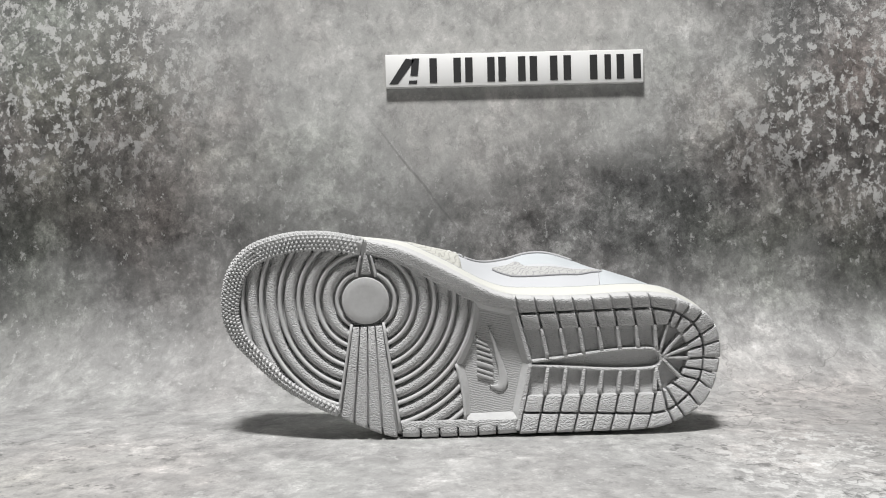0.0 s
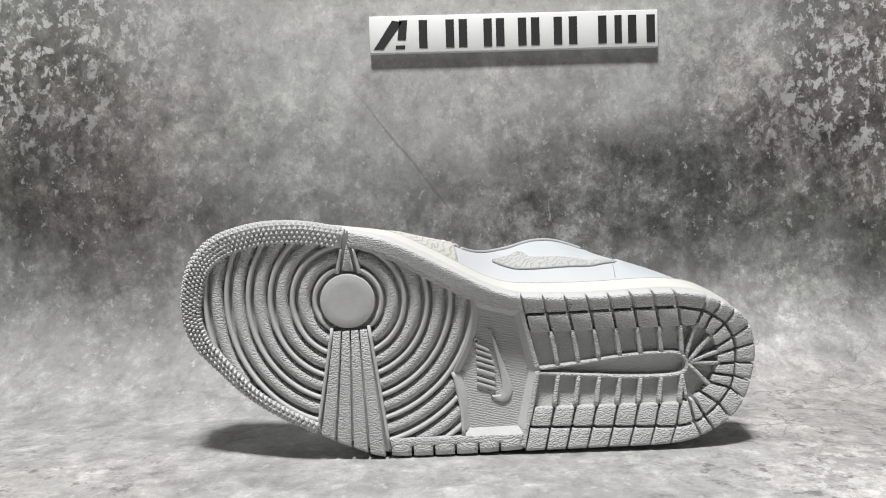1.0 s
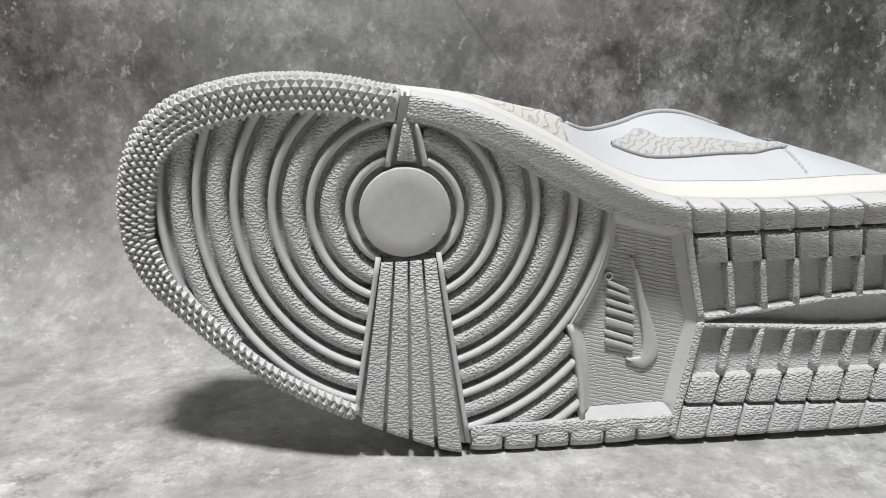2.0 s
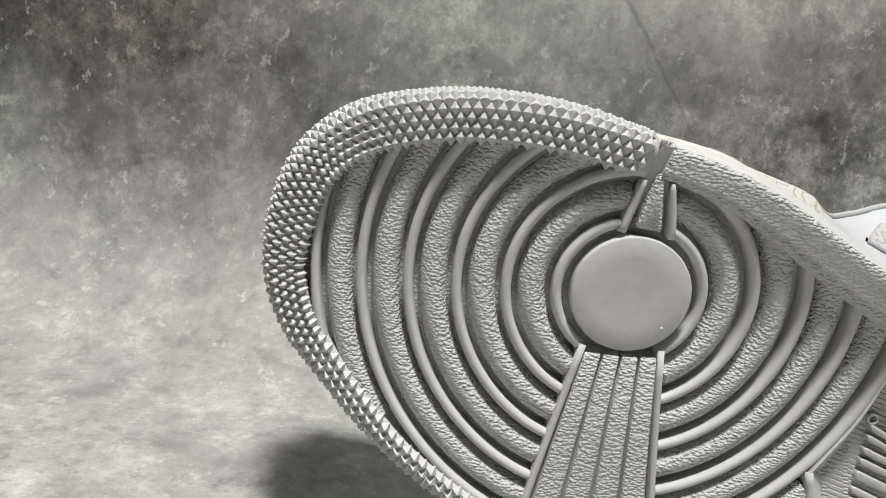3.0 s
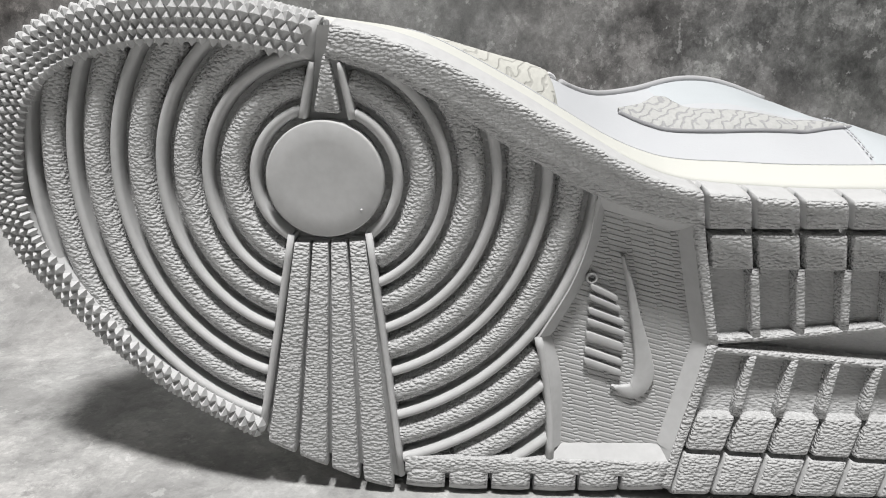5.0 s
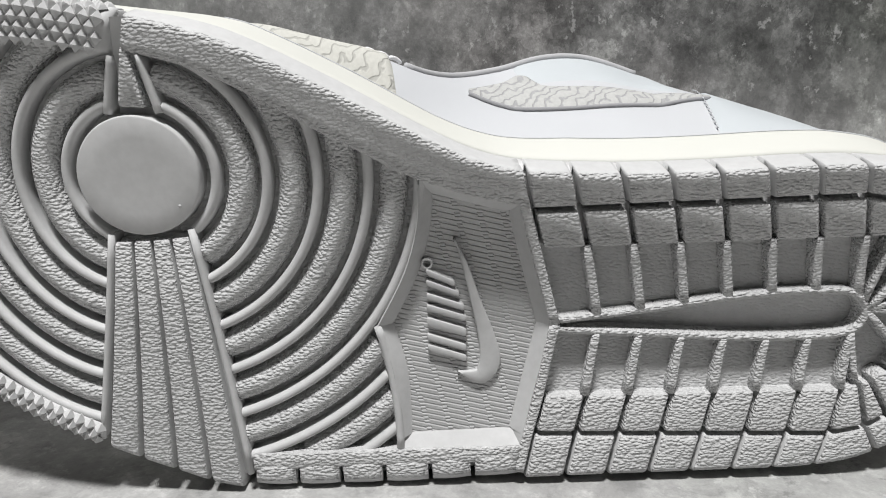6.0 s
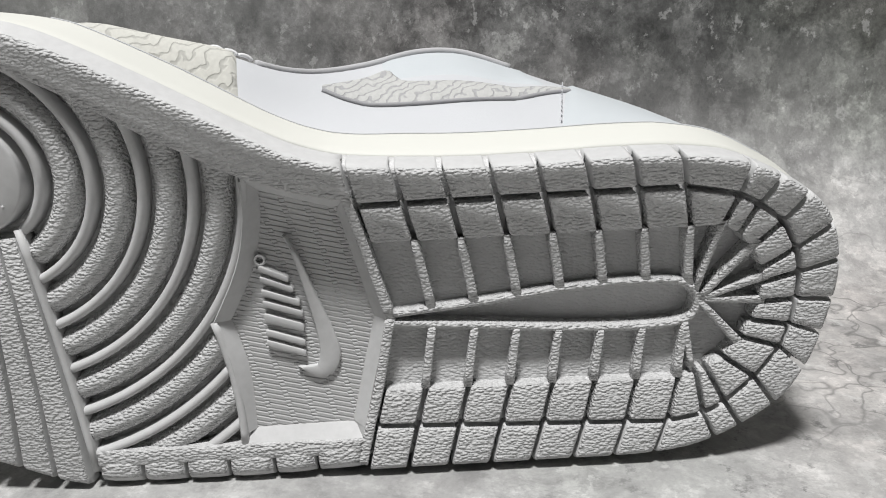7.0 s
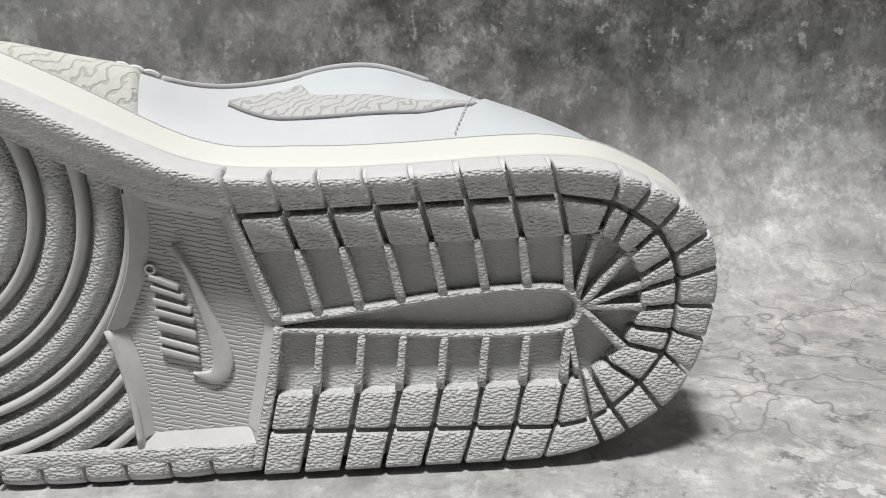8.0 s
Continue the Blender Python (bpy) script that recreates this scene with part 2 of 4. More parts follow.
LACE = plain("white_lace", (0.75, 0.75, 0.76), 0.85, 1200, 0.0004, 0.05)
WALL_PAINT = plain("dark_room_paint", (0.13, 0.13, 0.13), 0.8, 60, 0.001, 0.05)
BOARD = plain("white_board", (0.78, 0.78, 0.77), 0.45, 250, 0.00015, 0.03)
INK = plain("black_print", (0.022, 0.022, 0.023), 0.5, 300, 0.0001, 0.15)


def elephant(name, pale, dark, scale):
    """Wrinkled suede: pale skin crossed by wavering darker creases."""
    m, nt, b = shader(name)
    v = coords(nt, (1.0, 0.6, 0.8), (0.0, 0.0, 0.9))
    w = node(nt, "ShaderNodeTexWave", Scale=scale, Distortion=9.0, Detail=2.5)
    w.inputs["Detail Scale"].default_value = 1.6
    nt.links.new(v, w.inputs["Vector"])
    mask = ramp(nt, w.outputs["Fac"], [(0.02, (0, 0, 0)), (0.24, (1, 1, 1))])
    fine = noise_tex(nt, v, 900, 3)
    c = mix(nt, dark, pale, mask)
    c = mix(nt, c, ramp(nt, fine, [(0.3, grey(0.88)), (0.7, grey(1.0))]), 1.0, "MULTIPLY")
    nt.links.new(c, b.inputs["Base Color"])
    b.inputs["Roughness"].default_value = 0.85
    bump(nt, b, mask, 0.5, 0.0005)
    return m


SUEDE = elephant("wrinkled_cream_suede", (0.54, 0.535, 0.495), (0.42, 0.415, 0.385), 125)
SUEDE_GREY = elephant("wrinkled_grey_suede", (0.46, 0.46, 0.45), (0.34, 0.34, 0.345), 130)


# ---- building helpers ----
def part(name, bm, material, parent=None, label="", smooth=True, extra=()):
    """Links a bmesh as one mesh object under a thing or a part."""
    bmesh.ops.recalc_face_normals(bm, faces=bm.faces[:])
    me = bpy.data.meshes.new(name)
    bm.to_mesh(me)
    bm.free()
    for mat in (material, *extra):
        me.materials.append(mat)
    if smooth:
        me.polygons.foreach_set("use_smooth", [True] * len(me.polygons))
    ob = new(name, me)
    if parent is not None:
        ob.parent = parent
    if label:
        tagged(ob, label)
    return ob


def sharp(ob, degrees=35):
    """Marks the edges that are steeper than that as sharp."""
    bm = bmesh.new()
    bm.from_mesh(ob.data)
    for e in bm.edges:
        if len(e.link_faces) == 2 and e.calc_face_angle(0) > radians(degrees):
            e.smooth = False
    bm.to_mesh(ob.data)
    bm.free()
    return ob


def grid(rows, closed_u=False, closed_v=False, bm=None):
    """A sheet of faces through rows of points."""
    bm = bm or bmesh.new()
    vs = [[bm.verts.new(p) for p in r] for r in rows]
    nu, nv = len(vs), len(vs[0])
    for i in range(nu if closed_u else nu - 1):
        for j in range(nv if closed_v else nv - 1):
            a, b, c, d = vs[i][j], vs[(i + 1) % nu][j], vs[(i + 1) % nu][(j + 1) % nv], vs[i][(j + 1) % nv]
            if len({a, b, c, d}) == 4:
                bm.faces.new((a, b, c, d))
    return bm, vs


def box(x0, x1, y0, y1, z0, z1, bevel=0.0):
    bm = bmesh.new()
    bmesh.ops.create_cube(bm, size=1.0)
    bmesh.ops.transform(bm, verts=bm.verts[:], matrix=Matrix.Translation(((x0 + x1) / 2, (y0 + y1) / 2, (z0 + z1) / 2)) @ Matrix.Diagonal((x1 - x0, y1 - y0, z1 - z0, 1)))
    if bevel:
        bmesh.ops.bevel(bm, geom=bm.edges[:], offset=bevel, segments=2, affect="EDGES", profile=0.5)
    return bm


def spline(points, per=8, closed=False):
    """A smooth curve through 2D or wider tuples."""
    pts = [np.array(p, float) for p in points]
    n = len(pts)
    out = []
    for i in range(n if closed else n - 1):
        if closed:
            p0, p1, p2, p3 = (pts[(i + k) % n] for k in (-1, 0, 1, 2))
        else:
            p0, p1, p2, p3 = pts[max(i - 1, 0)], pts[i], pts[i + 1], pts[min(i + 2, n - 1)]
        for k in range(per):
            t = k / per
            out.append(0.5 * (2 * p1 + (p2 - p0) * t + (2 * p0 - 5 * p1 + 4 * p2 - p3) * t * t + (3 * p1 - p0 - 3 * p2 + p3) * t ** 3))
    if not closed:
        out.append(pts[-1])
    return out


def smooth_steps(x, table):
    """Reads a table of x, value pairs, eased between them."""
    xs, vs = zip(*table)
    return float(np.interp(x, xs, vs))


# ---- the setting ----
def backdrop_sheet():
    """One printed sheet: flat on the ground, a soft curve, then upright."""
    y0, yb, r, top = -1.9, 0.602, 0.085, 1.9
    line = [(y, 0.0) for y in np.linspace(y0, yb - r, 14)]
    line += [(yb - r + r * math.sin(a), r - r * math.cos(a)) for a in np.linspace(0.08, math.pi / 2, 20)]
    line += [(yb, z) for z in np.linspace(r + 0.04, top, 16)]
    rows = [[(x, y, z + 0.0009 * noise.noise((x * 5, y * 5, z * 5)) * min(1, abs(y - 0.44) * 8)) for y, z in line] for x in np.linspace(-1.5, 1.5, 61)]
    bm, _ = grid(rows)
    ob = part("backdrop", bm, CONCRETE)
    return tagged(ob, "mottled grey concrete backdrop sheet curving from ground to wall", "backdrop", kind="structure")


backdrop_sheet()
# unseen walls and ceiling added round the set, dark to keep bounced fill low
for nm, dims in (("wall_left", (-1.62, -1.5, -1.9, 0.7, -0.05, 2.0)), ("wall_right", (1.5, 1.62, -1.9, 0.7, -0.05, 2.0)),
                 ("wall_rear", (-1.62, 1.62, -2.02, -1.9, -0.05, 2.0)), ("ceiling", (-1.62, 1.62, -2.02, 0.7, 1.9, 2.0))):
    tagged(part(nm, box(*dims), WALL_PAINT, smooth=False), "plain dark unseen " + ("ceiling" if nm == "ceiling" else "wall") + " of the room", "ceiling" if nm == "ceiling" else "wall", kind="structure")

# ---- the sneaker, lying on its side with the tread towards the camera ----
sneaker = new("sneaker")
sneaker.location = (0, 0.4275, 0.003)
tagged(sneaker, "white low sneaker with grey rubber sole lying on its side", "sneaker")

# the sole's outline, along the length and across, from the toe's tip mark round the heel and back
OUTLINE = spline([(-0.0455, 0.1168), (-0.0295, 0.1130), (-0.0153, 0.1072), (0.0053, 0.0967), (0.0175, 0.0903), (0.030, 0.0843), (0.0425, 0.0811),
                  (0.0646, 0.0798), (0.0863, 0.0800), (0.1081, 0.0809), (0.1244, 0.0806), (0.1374, 0.0783), (0.1536, 0.0703), (0.1616, 0.0613),
                  (0.1651, 0.0470), (0.1627, 0.0312), (0.1585, 0.0208), (0.1514, 0.0122), (0.1352, 0.0033), (0.1185, -0.0001), (0.0859, -0.0008),
                  (0.0425, -0.0014), (0.0090, -0.0028), (-0.0277, -0.0023), (-0.0473, 0.0034), (-0.0643, 0.0109), (-0.0866, 0.0210), (-0.1026, 0.0309),
                  (-0.1191, 0.0455), (-0.1300, 0.0570), (-0.1362, 0.0720), (-0.1357, 0.0879), (-0.1312, 0.1011), (-0.1236, 0.1102), (-0.1126, 0.1167),
                  (-0.0963, 0.1208), (-0.0829, 0.1219), (-0.0660, 0.1210)], 10, True)
OUT = np.array(OUTLINE)
SEG = np.linalg.norm(np.roll(OUT, -1, 0) - OUT, axis=1)
LEN = np.concatenate([[0], np.cumsum(SEG)])
TOTAL = LEN[-1]


def edge(s):
    """The outline's point and inward normal, s metres along it."""
    s %= TOTAL
    i = min(int(np.searchsorted(LEN, s, "right")) - 1, len(OUT) - 1)
    f = (s - LEN[i]) / SEG[i]
    p = OUT[i] * (1 - f) + OUT[(i + 1) % len(OUT)] * f
    q = OUT[(i + 2) % len(OUT)] - OUT[i - 1]
    q = q / np.linalg.norm(q)
    return p, np.array((q[1], -q[0]))


def along(x, z):
    """How far along the outline its nearest point lies."""
    step = np.roll(OUT, -1, 0) - OUT
    f = np.clip(((np.array((x, z)) - OUT) * step).sum(1) / SEG ** 2, 0, 1)
    near = OUT + step * f[:, None]
    i = int(np.argmin(np.hypot(near[:, 0] - x, near[:, 1] - z)))
    return LEN[i] + f[i] * SEG[i]


def rim_distance(x, z):
    return float(np.min(np.hypot(OUT[:, 0] - x, OUT[:, 1] - z)))


def spring(x):
    """The toe curls away from the sole's plane."""
    d = max(0.0, -0.062 - x)
    return 0.2 * d * d / (d + 0.012)


def face(x, z):
    """How far back the tread's face lies: it leans a little forward at the top and is slightly dished across."""
    zc = smooth_steps(x, [(-0.13, 0.085), (-0.10, 0.077), (-0.05, 0.060), (0.0, 0.048), (0.03, 0.042), (0.16, 0.040)])
    hw = smooth_steps(x, [(-0.13, 0.030), (-0.10, 0.045), (-0.05, 0.058), (0.0, 0.050), (0.03, 0.042), (0.16, 0.040)])
    dish = smooth_steps(x, [(-0.10, 0.0010), (-0.03, 0.0036), (0.02, 0.0044)]) * (max(-0.3, 1 - ((z - zc) / hw) ** 2) - 0.5)
    lip = max(0.0, (z - zc) / hw) ** 4 * smooth_steps(x, [(-0.05, 0.0), (-0.01, 0.0011), (0.13, 0.0011), (0.16, 0.0)])
    lean = 0.045 + smooth_steps(x, [(0.0, 0.0), (0.045, 0.030)]) * (z > 0.04)
    return spring(x) - (z - 0.04) * lean + dish - min(lip, 0.0016)


def on_sole(x, z, d):
    return (x, face(x, z) + d, z)


def flare(p, n, out, d):
    """A point of the side wall, out metres outside the outline; the side that lies on the ground stays upright."""
    k = 1.0 if n[1] < 0.2 else max(0.0, 1.0 - (n[1] - 0.2) * 1.5)
    if n[1] < 0.2:
        k *= smooth_steps(p[0], [(-0.06, 0.0), (-0.045, 0.3), (-0.025, 0.7), (0.0, 0.7), (0.02, 0.6), (0.055, 1.0), (0.12, 1.0), (0.145, 0.7)])
    q = p - n * (out * k if out > 0 else out)
    return on_sole(q[0], max(q[1], -0.00292), d)


FLOOR_D = 0.0058       # depth of the grooves' ground


def outsole_body():
    rows = []
    for s in np.linspace(0, TOTAL, 241)[:-1]:
        p, n = edge(s)
        mid = np.array((min(max(p[0], -0.085), 0.125), smooth_steps(p[0], [(-0.09, 0.073), (0.0, 0.05), (0.13, 0.040)])))
        inner = p + n * 0.0028
        row = [on_sole(*(mid + (inner - mid) * f), FLOOR_D) for f in (0.0, 0.25, 0.5, 0.75, 0.92, 1.0)]
        row += [flare(p, n, -0.0022, 0.0060), flare(p, n, -0.0012, 0.0072), flare(p, n, 0.0, 0.0105), flare(p, n, 0.0006, 0.0118), flare(p, n, -0.002, 0.0124)]
        rows.append(row)
    bm, _ = grid(rows, closed_u=True)
    bmesh.ops.remove_doubles(bm, verts=bm.verts[:], dist=1e-6)
    return part("outsole", bm, RUBBER_FINE, sneaker, "pale grey moulded rubber outsole")


outsole = outsole_body()


def midsole():
    prof = [(-0.003, 0.0112), (0.0004, 0.0116), (0.0014, 0.0125), (0.0024, 0.0160), (0.0037, 0.0205), (0.0047, 0.0245), (0.0050, 0.0256), (0.0043, 0.0262), (0.0037, 0.0260), (0.0041, 0.0268), (0.0038, 0.0278), (0.0012, 0.0287), (-0.008, 0.0290)]
    rows = []
    for s in np.linspace(0, TOTAL, 241)[:-1]:
        p, n = edge(s)
        low = smooth_steps(p[0], [(0.0, 0.0030), (0.034, 0.0)]) * (n[1] < 0.2)
        rows.append([flare(p, n, o, d - low * (k < 3) - low * 0.6 * (k == 3)) for k, (o, d) in enumerate(prof)])
    bm, _ = grid(rows, closed_u=True)
    return part("midsole", bm, MIDSOLE, sneaker, "cream rubber midsole sidewall with a stitched groove")


midsole()

# -- rim pieces: swept along the outline --

def rim_columns(s, width, lift=0.0):
    """The rim's section at s: from its inner foot over the face and round to the side."""
    p, n = edge(s)
    w = width
    sec = [(w, FLOOR_D + 0.0004), (w, 0.0010), (w - 0.0004, 0.0003), (w - 0.0011, 0.0)]
    m = 4
    sec += [(w - 0.0011 + (0.0046 - w + 0.0011) * k / m, 0.0) for k in range(1, m + 1)]
    sec += [(0.0038, 0.00012), (0.0030, 0.00045), (0.0020, 0.0012), (0.0012, 0.0022), (0.0006, 0.0036), (0.0001, 0.0058), (-0.0004, 0.0084), (-0.0006, 0.0106)]
    out = []
    for inset, d in sec:
        dd = d + lift
        if inset > 0:
            q = p + n * inset
            out.append(on_sole(q[0], max(q[1], -0.00292), dd))
        else:
            out.append(flare(p, n, -inset, dd))
    return out


def sunk(col, s):
    """The foot of a piece's end: the same section pressed down to the body."""
    p, n = edge(s)
    out = []
    for x, y, z in col:
        d = y - face(x, z)
        if d < FLOOR_D:
            out.append((x, face(x, z) + FLOOR_D + 0.0004, z))
        else:
            out.append((x + n[0] * 0.002, y, z + n[1] * 0.002))
    return out


def two_skin(bm):
    """Grain on the tread's face alone: what lies deeper takes the smooth rubber."""
    for f in bm.faces:
        c = f.calc_center_median()
        f.material_index = 1 if c.y - face(c.x, c.z) > 0.0008 else 0
    return bm


def rim_piece(name, s0, s1, width, step=0.0025, lift=0.0, material=None, label=""):
    cnt = max(4, int(abs(s1 - s0) / step))
    ss = np.linspace(s0, s1, cnt)
    cols = [rim_columns(s, width(s) if callable(width) else width, lift) for s in ss]
    dip = [(x, y + (0.0004 if y - face(x, z) < FLOOR_D else 0), z) for x, y, z in cols[0]]
    dip2 = [(x, y + (0.0004 if y - face(x, z) < FLOOR_D else 0), z) for x, y, z in cols[-1]]
    cols = [sunk(cols[0], s0), dip] + cols[1:-1] + [dip2, sunk(cols[-1], s1)]
    bm, _ = grid(cols)
    return part(name, two_skin(bm), material or RUBBER, outsole, label, extra=(RUBBER_SMOOTH if material is None else material,))


S_STEM_R = along(-0.0272, -0.001)
S_STEM_L = along(-0.0650, 0.0112)
S_HEEL_BOT = along(0.0420, 0.0)



def toe_width(s):
    return smooth_steps(s, [(S_STEM_L, 0.0058), (S_STEM_L + 0.04, 0.0066), (S_STEM_L + 0.085, 0.0098), (S_STEM_L + 0.11, 0.0122), (S_STEM_L + 0.15, 0.0122), (TOTAL, 0.0098)])


toe_rim = rim_piece("toe_rim", S_STEM_L + 0.0006, TOTAL - 0.0016, toe_width, 0.002, -0.0001, RUBBER_STUD, "toe rim base under rows of studs")


def stud_frames():
    """The pose of every small pyramid over the toe's rim and round its edge, with its run along the rim."""
    pitch = 0.0028
    n_s = int((TOTAL - 0.0012 - (S_STEM_L + 0.0012)) / pitch) + 1
    out = []
    for i in range(n_s):
        for r in range(9):
            s = S_STEM_L + 0.0016 + (i + 0.5 * (r % 2)) * pitch
            if s > TOTAL - 0.0026:
                continue
            w = toe_width(s)
            p, n = edge(s)
            a = 0.0008 + r * 0.00215
            flat = w - 0.0036
            if a < flat:
                inset, d, ang = w - a, -0.0002, 0.0
            else:
                b = a - flat
                ang = min(b / 0.0064, 1.0) * 1.45
                inset = 0.0036 - 0.0036 * math.sin(min(ang, 1.45))
                d = -0.0002 + 0.0048 * (1 - math.cos(ang)) + max(0.0, b - 0.0064)
            if d > 0.0094:
                continue
            c = p + n * inset
            up = Vector((-n[0] * math.sin(ang), -math.cos(ang), -n[1] * math.sin(ang)))
            side = Vector((-n[1], 0, n[0]))
            k = random.uniform(0.93, 1.07)
            m = Matrix((side, up.cross(side), up)).transposed().to_4x4()
            m.translation = on_sole(c[0], c[1], d)
            out.append((s, m @ Matrix.Diagonal((k, k, k * random.uniform(0.9, 1.1) * (1 - 0.4 * min(1.0, ang / 0.9)), 1))))
    return out


def stud_shape(bm, m):
    hw, hr, ht = 0.00142, 0.00175, 0.00150
    ring = ((-hw, 0), (0, -hr), (hw, 0), (0, hr))
    rows = [[bm.verts.new(m @ Vector((u * f, v * f, h))) for u, v in ring] for f, h in ((1.05, -0.0004), (0.50, ht * 0.62), (0.13, ht))]
    for a, b in zip(rows, rows[1:]):
        for k in range(4):
            bm.faces.new((a[k], a[(k + 1) % 4], b[(k + 1) % 4], b[k]))
    bm.faces.new(rows[-1])


def toe_studs():
    """The studs at the toe's tip singly, the rest in one mesh."""
    frames = stud_frames()
    near = sorted(range(len(frames)), key=lambda i: abs(frames[i][0] - (S_STEM_L + 0.14)))[:300]
    bm = bmesh.new()
    stud_shape(bm, Matrix())
    first = part("stud", bm, RUBBER_STUD, outsole, smooth=False)
    chosen = set(near)
    first.matrix_local = frames[near[0]][1]
    for i in near[1:]:
        ob = new("stud", first.data)
        ob.parent = outsole
        ob.matrix_local = frames[i][1]
    bm = bmesh.new()
    for i, (s, m) in enumerate(frames):
        if i not in chosen:
            stud_shape(bm, m)
    rest = part("stud_field", bm, RUBBER_STUD, outsole, "close rows of small rubber pyramid studs", smooth=False)
    tagged(rest, kind="stuff")


toe_studs()

# bottom rim between the stem and the heel: six notched blocks
cuts = [S_STEM_R] + [along(x, -0.0015) for x in (-0.0158, -0.0045, 0.0067, 0.0187, 0.0298)] + [S_HEEL_BOT]
cuts = sorted(cuts, reverse=True)
for a, b in zip(cuts, cuts[1:]):
    rim_piece("edge_block", min(a, b) + 0.0006, max(a, b) - 0.0006, 0.0078, 0.002)


# -- bars, blocks and ridges --
def bar(path, width, top, foot=FLOOR_D + 0.0004, round_=True, taper=None):
    """A ridge along a 2D path: rounded, or flat with eased edges."""
    pts = [np.array(p[:2], float) for p in path]
    cols = []
    for i, p in enumerate(pts):
        t = pts[min(i + 1, len(pts) - 1)] - pts[max(i - 1, 0)]
        t = t / (np.linalg.norm(t) or 1)
        n = np.array((-t[1], t[0]))
        w = width * (taper[i] if taper is not None else 1.0) / 2
        if round_:
            prof = [(-1.0, foot), (-0.97, top + w * 0.9), (-0.78, top + w * 0.42), (-0.42, top + w * 0.1), (0, top), (0.42, top + w * 0.1), (0.78, top + w * 0.42), (0.97, top + w * 0.9), (1.0, foot)]
        else:
            e = 0.00035 / max(w, 1e-5)
            prof = [(-1.0, foot), (-1.0, top + 0.0006), (-1 + e * 0.4, top + 0.0002), (-1 + e * 1.3, top), (0, top), (1 - e * 1.3, top), (1 - e * 0.4, top + 0.0002), (1.0, top + 0.0006), (1.0, foot)]
        cols.append([on_sole(*(p + n * k * w), d) for k, d in prof])
    first = [(x, face(x, z) + foot, z) for x, y, z in cols[0]]
    last = [(x, face(x, z) + foot, z) for x, y, z in cols[-1]]
    bm, _ = grid([first] + cols + [last])
    return bm


def line(a, b, n=6):
    return [(a[0] + (b[0] - a[0]) * k / (n - 1), a[1] + (b[1] - a[1]) * k / (n - 1)) for k in range(n)]


def block(corners, top=0.0, foot=FLOOR_D + 0.0004, gap=0.0005, ease=0.0005):
    """A moulded tread block on four or more corners, shrunk by the groove's half width."""
    c = [np.array(p, float) for p in corners]
    m = sum(c) / len(c)
    area = sum(a[0] * b[1] - a[1] * b[0] for a, b in zip(c, c[1:] + c[:1]))
    if area < 0:
        c.reverse()

    def shrunk(off):
        out = []
        for i, p in enumerate(c):
            a, b = c[i - 1], c[(i + 1) % len(c)]
            u, v = (p - a) / np.linalg.norm(p - a), (b - p) / np.linalg.norm(b - p)
            n1, n2 = np.array((-u[1], u[0])), np.array((-v[1], v[0]))
            k = (n1 + n2) / max(0.35, 1 + float(n1 @ n2))
            out.append(p + k * off)
        return out

    def rounded(ring, rad):
        out = []
        for i, p in enumerate(ring):
            a, b = ring[i - 1], ring[(i + 1) % len(ring)]
            u, v = a - p, b - p
            ra = min(rad, np.linalg.norm(u) * 0.3)
            rb = min(rad, np.linalg.norm(v) * 0.3)
            pa, pb = p + u / np.linalg.norm(u) * ra, p + v / np.linalg.norm(v) * rb
            out += [pa, 0.25 * pa + 0.5 * p + 0.25 * pb, pb]
        return out

    levels = [(gap * 0.8, foot), (gap, top + ease * 1.3), (gap + ease * 0.3, top + ease * 0.4), (gap + ease, top)]
    rows = [[on_sole(q[0], q[1], d) for q in rounded(shrunk(off), 0.0008)] for off, d in levels]
    bm, vs = grid(rows, closed_v=True)
    bm.faces.new(vs[-1])
    return bm


# heel rungs: where the cross grooves meet the edge, the long groove and the pockets
def upper_rung(i):
    x = 0.0416 + 0.01124 * i
    return ((x, float(np.interp(x, (0.0425, 0.0646, 0.1081, 0.1244), (0.0811, 0.0798, 0.0809, 0.0806)))),
            (0.0440 + 0.01122 * i, 0.0706 + 0.00028 * i), (0.0467 + 0.01120 * i, 0.0603 + 0.00017 * i))


def lower_rung(j):
    x = 0.0425 + 0.01087 * j
    return ((x, 0.0001), (0.0454 + 0.01098 * j, 0.0112 - 0.0003 * j), (0.0482 + 0.0110 * j, 0.0218))


TURN_RUNGS = [((0.1377, 0.0782), (0.1356, 0.0702), (0.1326, 0.0618)), ((0.1458, 0.0746), (0.1407, 0.0676), (0.1368, 0.0592)),
              ((0.1534, 0.0704), (0.1477, 0.0628), (0.1404, 0.0556)), ((0.1602, 0.0615), (0.1522, 0.0555), (0.1436, 0.0500)),
              ((0.1633, 0.0520), (0.1540, 0.0490), (0.1440, 0.0462)), ((0.1638, 0.0411), (0.1542, 0.0416), (0.1440, 0.0410)),
              ((0.1615, 0.0318), (0.1534, 0.0344), (0.1422, 0.0362)), ((0.1577, 0.0222), (0.1514, 0.0284), (0.1403, 0.0316)),
              ((0.1505, 0.0130), (0.1451, 0.0203), (0.1356, 0.0268)), ((0.1422, 0.0066), (0.1374, 0.0138), (0.1319, 0.0240)),
              ((0.1351, 0.0037), (0.1318, 0.0108), (0.1295, 0.0230))]
RUNGS = [upper_rung(i) for i in range(8)] + TURN_RUNGS + [lower_rung(j) for j in range(7, -1, -1)]


